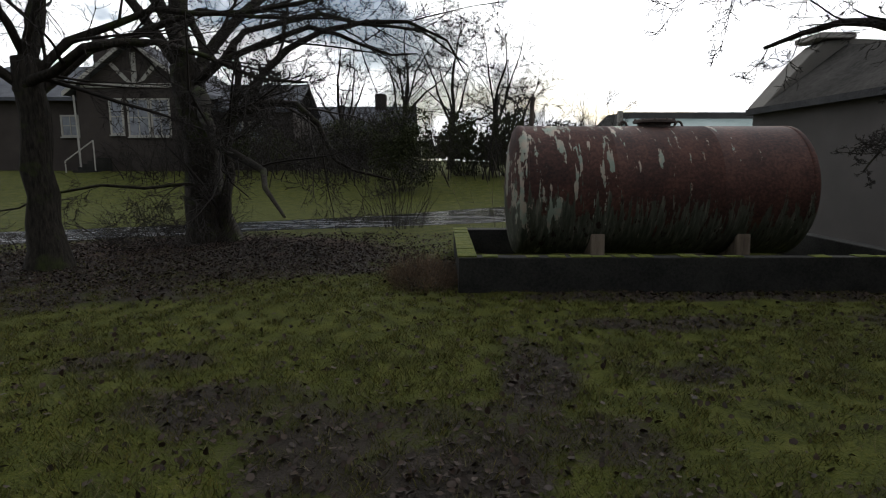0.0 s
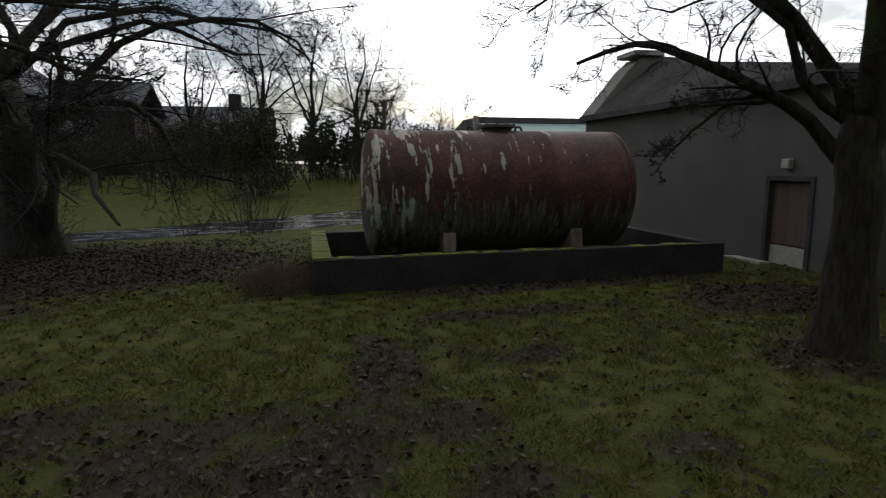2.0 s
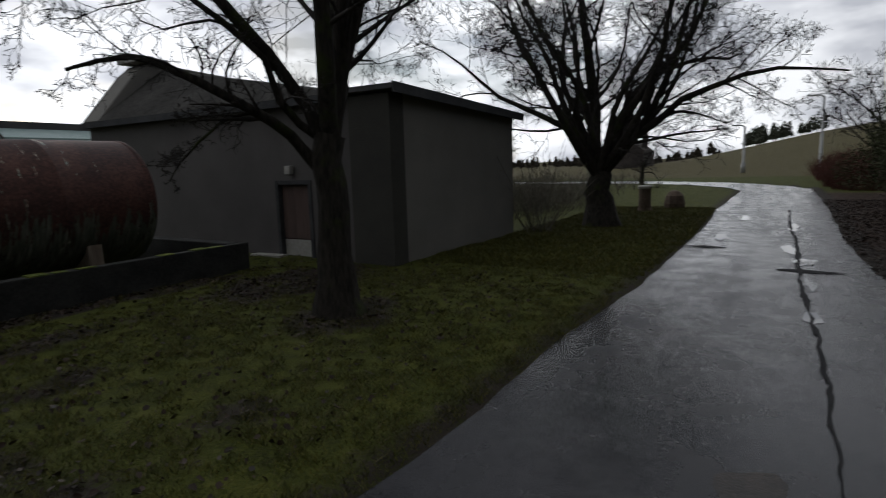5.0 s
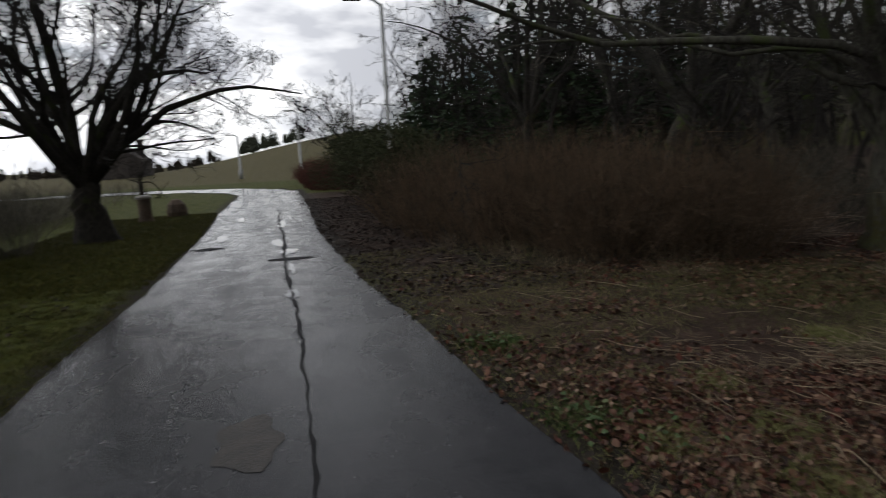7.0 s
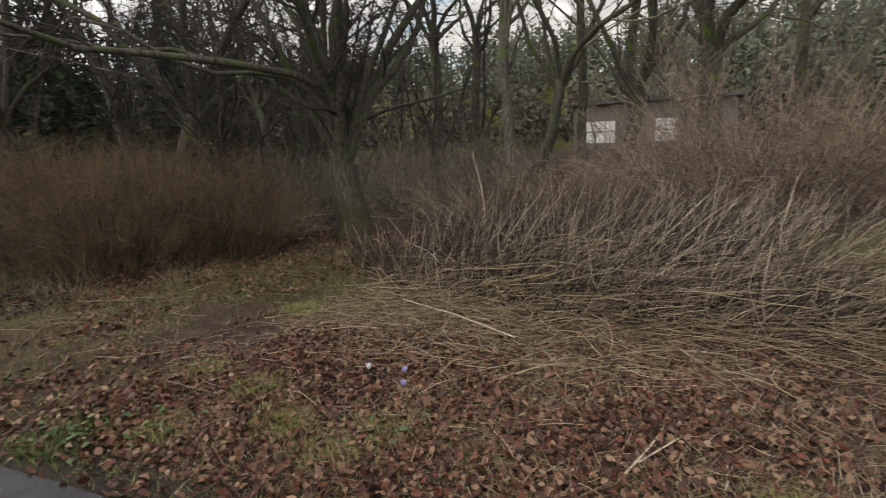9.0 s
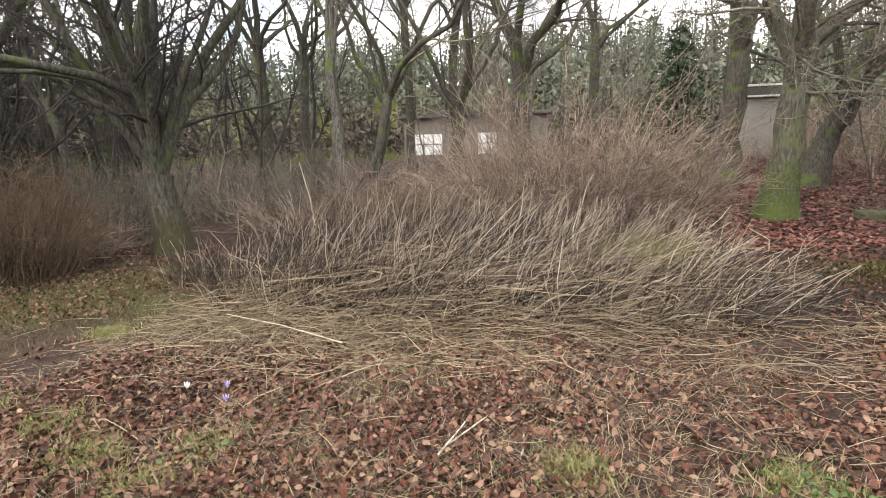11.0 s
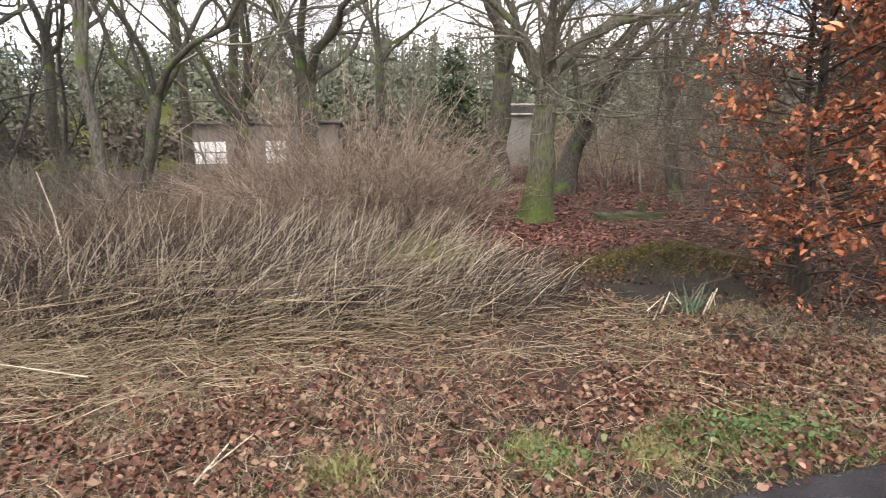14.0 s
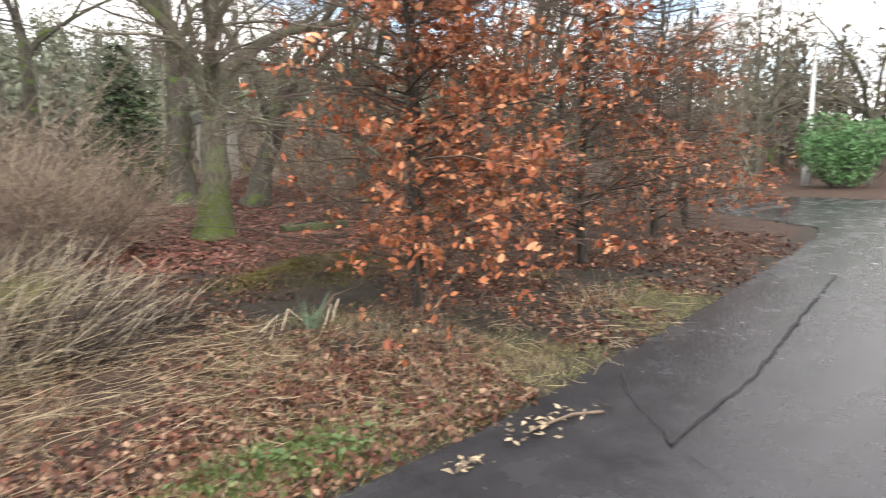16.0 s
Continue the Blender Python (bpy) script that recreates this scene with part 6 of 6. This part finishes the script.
for sx, sy, n in ((-3.84, -3.6, 90), (-4.1, -3.62, 80), (-3.57, -3.66, 70), (-3.2, -3.5, 60), (-2.5, -3.56, 60), (-4.5, -3.75, 50), (0.71, -3.52, 40), (2.35, -2.62, 80), (1.9, -2.9, 50), (3.85, -2.6, 60)):
    n = int(n * 0.55)
    p = np.stack([fresh.normal(0, 0.16, n), fresh.normal(0, 0.10, n), fresh.uniform(0.025, 0.06, n)], 1)
    p[:, 2] += ground_z(p[:, 0] + sx, p[:, 1] + sy)
    v, f = leaf_mesh(p, 0.038, 0.4, 0.3, 0.75, True, r=fresh)
    ob = mesh_object("weed_leaves", v, f, M_WEED_FRESH)
    ob.location = (sx, sy, 0)
    tagged(ob, "small bright green weed leaves at the road edge", "weeds", kind="stuff")
tufts("daffodil_shoots", "blue-green bulb shoots among dead leaves", [(-4.75, -5.95)], M_DAFF, 34, 0.06, 0.26, 0.011, "plant")
for (fx, fy, m) in ((1.24, -4.12, M_CROCUS_W), (0.98, -4.2, M_CROCUS), (0.86, -4.0, M_CROCUS)):
    fl = root("crocus", fx, fy, float(ground_z(fx, fy)), "small crocus flower among dead leaves", "flower", "crocuses")
    s = Solid()
    for i in range(6):
        a = 6.283 * i / 6
        c_, s_ = math.cos(a), math.sin(a)
        s.put([(0.004 * c_, 0.004 * s_, 0.05), (0.016 * c_ - 0.009 * s_, 0.016 * s_ + 0.009 * c_, 0.075), (0.02 * c_, 0.02 * s_, 0.10), (0.016 * c_ + 0.009 * s_, 0.016 * s_ - 0.009 * c_, 0.075)], [(0, 1, 2, 3)])
    s.part("petals", m, fl)
    st_ = Tubes()
    st_.add([(0, 0, -0.01), (0, 0, 0.03), (0, 0, 0.055)], [0.004] * 3)
    st_.part("stem", M_WEED, fl, sides=5)

# single fallen sticks and stalks
def stick(pts, ra, rb, label, material=M_REED, name="fallen_stalk"):
    t = Tubes()
    o = np.array(pts[0])
    t.add([np.array(p) - o for p in pts], list(np.linspace(ra, rb, len(pts))))
    ob = t.part(name, material, None, sides=6)
    ob.location = o
    return tagged(ob, label, "stick")


stick([(0.46, -5.04, 0.10), (1.09, -5.21, 0.17), (1.73, -5.37, 0.20)], 0.005, 0.003, "long pale fallen stalk on the straw")
stick([(-0.62, -3.4, 0.02), (-0.75, -3.85, 0.06), (-0.8, -4.3, 0.03)], 0.007, 0.004, "forked pale stick among dead leaves")
stick([(-0.72, -3.7, 0.05), (-0.95, -4.2, 0.05), (-1.1, -4.6, 0.04)], 0.005, 0.003, "thin pale stick among dead leaves")
stick([(-1.1, -3.55, 0.02), (-1.12, -3.75, 0.03), (-1.1, -4.05, 0.03)], 0.007, 0.004, "thin pale stick among dead leaves")
stick([(-1.3, -6.1, 0.02), (-1.26, -6.12, 0.4), (-1.31, -6.14, 0.8)], 0.005, 0.003, "upright pale dead stalk")
stick([(-5.6, -3.0, 0.02), (-5.4, -3.08, 0.03), (-5.1, -3.1, 0.02)], 0.012, 0.008, "short stick on the asphalt", M_LOG)
stick([(2.6, -9.3, 0.05), (2.75, -9.4, 0.9), (2.9, -9.4, 1.5)], 0.010, 0.005, "leaning pale dead stem")
for i, (px, py) in enumerate(((-4.5, -6.0), (-4.9, -5.9), (-5.05, -6.05), (-4.35, -5.85))):
    stick([(px, py, 0.0), (px - 0.08, py + 0.03, 0.25), (px - 0.2 + 0.1 * i, py + 0.05, 0.12)], 0.009, 0.005, "broken pale stalk among dead leaves")

stick([(-5.55, -5.05, 0.02), (-5.9, -5.25, 0.3), (-6.35, -5.45, 0.62)], 0.008, 0.003, "dry forked dead branch leaning over leaves", M_TWIG_GREY)
stick([(-5.8, -5.2, 0.22), (-6.05, -5.5, 0.32), (-6.4, -5.75, 0.36)], 0.005, 0.003, "dry forked dead branch leaning over leaves", M_TWIG_GREY)
stick([(-5.0, -6.3, 0.02), (-5.3, -6.55, 0.16), (-5.7, -6.7, 0.18), (-6.0, -6.9, 0.4)], 0.014, 0.007, "bent mossy dead branch under the beech", M_LOG)
log = root("fallen_log", -1.25, -7.0, 0.12, "rotten fallen log half hidden in reeds", "log")
t = Tubes()
t.add([(1.2, 0.35, 0.12), (0.5, 0.15, 0.16), (-0.2, -0.05, 0.2), (-0.8, -0.2, 0.26)], [0.10, 0.11, 0.10, 0.085])
t.part("log", M_LOG, log, sides=12)
slab = root("planter_trough", -7.9, -13.7, float(ground_z(-7.9, -13.7)), "low mossy stone trough in the leaf litter", "trough")
Solid().box(-0.8, 0.75, -0.3, 0.25, -0.1, 0.16, 0.03, 4).part("trough", M_MOSS_DARK, slab, bevel=0.03)
Solid().box(-0.45, -0.3, -0.1, 0.05, 0.16, 0.42, 0.01, 5).part("post", M_MOSS_DARK, slab, "short green post", bevel=0.01)
lx, ly = np.random.default_rng(9).normal(-5.9, 0.75, 5000), np.random.default_rng(10).normal(-8.4, 0.35, 5000)
v, f = blades(lx, ly, ground_z(lx, ly) - 0.01, 0.10, 1.2, 0.005, np.random.default_rng(11))
tagged(mesh_object("moss_mound", v, f, M_GRASS), "dark mossy grass on a low mound", "moss", kind="stuff")

# broken pale chips on the asphalt edge
chips_r = np.random.default_rng(630)
for sx, sy, sp, n in ((-5.2, -3.1, 0.13, 46), (-4.5, -3.03, 0.07, 16)):
    p = np.stack([chips_r.normal(sx, sp * 1.6, n), chips_r.normal(sy, sp * 0.6, n), chips_r.uniform(0.015, 0.03, n)], 1)
    v, f = leaf_mesh(p - np.array([sx, sy, 0]), 0.055, 0.25, 0.2, 0.5, r=chips_r)
    ob = mesh_object("wood_chips", v, f, M_STRAW)
    ob.location = (sx, sy, 0)
    tagged(ob, "pale splintered wood chips on the asphalt", "debris", kind="stuff")


# ---- beech trees with orange leaves ----
def beech(label, x, y, height, r0, seed, n_boughs, reach, leaves, zone, dense=1.0):
    r = random.Random(seed)
    nr = np.random.default_rng(seed)
    z0 = float(ground_z(x, y))
    tree = root("beech_tree", x, y, z0, label, "tree", "beeches by the road")
    tk = Tubes()
    tp = [np.array([0.05 * math.sin(i * 1.7), 0.05 * math.cos(i * 1.3), -0.1 + (height + 0.1) * i / 7]) for i in range(8)]
    tk.add(tp, [r0 * (1.35 if i == 0 else 1.0) * (1 - 0.11 * i) for i in range(8)])
    tk.part("trunk", M_BARK_DARK, tree, sides=10)
    crown, tips = Tubes(), []
    for i in range(n_boughs):
        z = 0.35 + (height - 0.8) * (i + r.random()) / n_boughs
        a = r.uniform(0, 6.283)
        ln = reach * (1 - 0.45 * z / height) * r.uniform(0.7, 1.15)
        at = np.array([0.05 * math.sin(z), 0.05 * math.cos(z), z])
        q, qr = bough(r, at, (math.cos(a), math.sin(a), 0.30), ln, r0 * 0.28, 7, -0.035, 0.09, 0.12)
        crown.add(q, qr)
        local = Tubes()
        leafy_bough = r.random() < 0.6
        sprout(r, local, q, qr, 0, (12, 7), 0.36, -0.01, 0.16, 0.12, 0.85)
        for k, items in local.by.items():
            for pp, rr in items:
                crown.add(pp, rr)
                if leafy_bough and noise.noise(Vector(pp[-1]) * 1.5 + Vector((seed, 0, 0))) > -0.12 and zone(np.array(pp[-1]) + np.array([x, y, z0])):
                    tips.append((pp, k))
    crown.part("crown", M_TWIG_BROWN, tree, "fine spreading brown twigs", sides=3)
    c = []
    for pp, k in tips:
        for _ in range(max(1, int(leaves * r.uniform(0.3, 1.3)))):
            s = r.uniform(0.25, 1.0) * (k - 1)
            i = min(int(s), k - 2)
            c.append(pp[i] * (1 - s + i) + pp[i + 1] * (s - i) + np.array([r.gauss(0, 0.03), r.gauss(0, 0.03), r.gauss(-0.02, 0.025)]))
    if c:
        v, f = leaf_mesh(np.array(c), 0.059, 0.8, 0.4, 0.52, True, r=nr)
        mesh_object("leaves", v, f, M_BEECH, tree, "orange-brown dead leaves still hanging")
    return tree


# leaf limits of the first two follow a sight line, fitted to the camera's view
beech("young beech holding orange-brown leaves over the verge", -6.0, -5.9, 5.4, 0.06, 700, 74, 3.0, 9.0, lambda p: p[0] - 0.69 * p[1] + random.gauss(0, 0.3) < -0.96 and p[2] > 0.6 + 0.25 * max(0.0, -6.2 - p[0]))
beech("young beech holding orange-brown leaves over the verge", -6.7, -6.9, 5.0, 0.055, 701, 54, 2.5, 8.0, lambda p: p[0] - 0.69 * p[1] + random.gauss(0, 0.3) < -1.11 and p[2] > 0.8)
beech("leafless bushy beech along the road edge", -9.3, -6.5, 4.8, 0.07, 702, 70, 2.6, 4.0, lambda p: p[1] > -6.3 and p[2] < 3.0)
beech("bushy beech with a few yellow-orange leaves", -12.2, -7.3, 4.6, 0.07, 703, 60, 2.4, 5.0, lambda p: p[1] > -6.4)
beech("leafless bushy beech along the road edge", -11.0, -8.6, 5.5, 0.08, 704, 50, 2.4, 1.0, lambda p: p[2] < 1.5)
beech("bushy beech with a few yellow-orange leaves", -14.6, -8.2, 4.6, 0.07, 705, 44, 2.0, 5.0, lambda p: p[1] > -7.6)


# ---- posts, stumps, shed ----
def lamp_post(x, y, h, rad, label, lantern=True):
    post = root("lamp_post", x, y, float(ground_z(x, y)), label, "lamp post", "lamp posts along the drive")
    Solid().turned([(rad * 1.7, -0.2), (rad * 1.7, 0.9), (rad * 1.1, 1.0), (rad * 0.75, h)], 12).part("pole", M_METAL, post, smooth=True)
    if not lantern:
        return post
    a = Tubes()
    a.add([(0, 0, h - 0.05), (0.0, 0.25, h + 0.12), (0.0, 0.7, h + 0.16)], [rad * 0.6, rad * 0.5, rad * 0.45])
    a.part("arm", M_METAL, post, sides=8)
    Solid().box(-0.1, 0.1, 0.6, 1.15, h + 0.08, h + 0.2, 0.01, 1).part("lantern", M_PALE, post, bevel=0.03)
    return post


lamp_post(17.0, -4.35, 6.15, 0.07, "tall pale grey lamp post behind the shrubs")
lamp_post(53.0, -3.0, 6.0, 0.11, "pale grey lamp post near the bend")
lamp_post(62.0, 2.8, 4.4, 0.12, "pale grey lamp post by the field")
lamp_post(-30.5, -12.45, 6.6, 0.1, "pale weathered post by the road junction", False)
stump = root("tree_stump", 18.6, 3.1, float(ground_z(18.6, 3.1)), "tall cut tree stump on the verge", "stump")
Solid().turned([(0.26, -0.1), (0.2, 0.1), (0.18, 0.4), (0.19, 0.7), (0.16, 0.74), (0.02, 0.75)], 14).part("stump", M_LOG, stump)
Solid().turned([(0.2, 0.70), (0.23, 0.75), (0.2, 0.8), (0.02, 0.81)], 14).part("cap", M_PALE, stump, "pale cut top")
stump = root("boulder", 19.8, 2.4, float(ground_z(19.8, 2.4)), "dark upright boulder on the verge", "rock")
Solid().turned([(0.3, -0.1), (0.34, 0.15), (0.28, 0.4), (0.14, 0.55), (0.02, 0.58)], 9).part("rock", M_LOG, stump, bevel=0.02)

shed = root("shed", 2.2, -27.0, float(ground_z(2.2, -27)), "brown timber shed with pale panels behind the wood", "shed")
Solid().box(-2.6, 4.0, -3, 0, -0.3, 2.0).part("wall", M_SHED, shed)
Solid().prism([(0.3, 2.003), (0.3, 2.12), (-3.3, 2.3), (-3.3, 2.003)], "x", -2.9, 4.3).part("roof", M_ROOF, shed)
for x0, x1 in ((-0.4, 0.45), (2.15, 3.0), (3.05, 3.5)):
    p = Solid().box(x0, x1, 0.003, 0.05, 0.3, 1.25).part("panel", M_WHITE, shed, "pale white window panel")
    Solid().box(x0 + 0.4, x0 + 0.44, 0.052, 0.07, 0.3, 1.25).box(x0, x1, 0.052, 0.07, 0.76, 0.80).part("glazing_bar", M_SHED, p)
kiosk = root("kiosk", -8.6, -25.5, float(ground_z(-8.6, -25.5)), "grey metal cabin with white roof edge behind trees", "cabin")
Solid().box(-0.62, 0.62, -1.2, 0.5, -0.2, 2.2).part("body", M_RENDER_PALE, kiosk, bevel=0.02)
Solid().box(-0.7, 0.7, -1.35, 0.65, 2.203, 2.62).part("roof", M_RENDER_DARK, kiosk, bevel=0.02)
Solid().box(-0.72, 0.72, 0.655, 0.70, 2.17, 2.24).box(-0.72, 0.72, 0.655, 0.70, 2.57, 2.65).part("trim", M_PALE, kiosk)
farh = root("far_house", 95, 21.5, 1.0, "distant dark house with chimney on the skyline", "house")
Solid().prism([(-3.5, -1), (3.5, -1), (3.5, 2.0), (0, 4.4), (-3.5, 2.0)], "x", -4, 4).part("wall", M_HOUSE, farh)
Solid().box(-0.5, 0.5, -3.2, -2.4, 2.0, 5.0).part("chimney", M_HOUSE, farh)
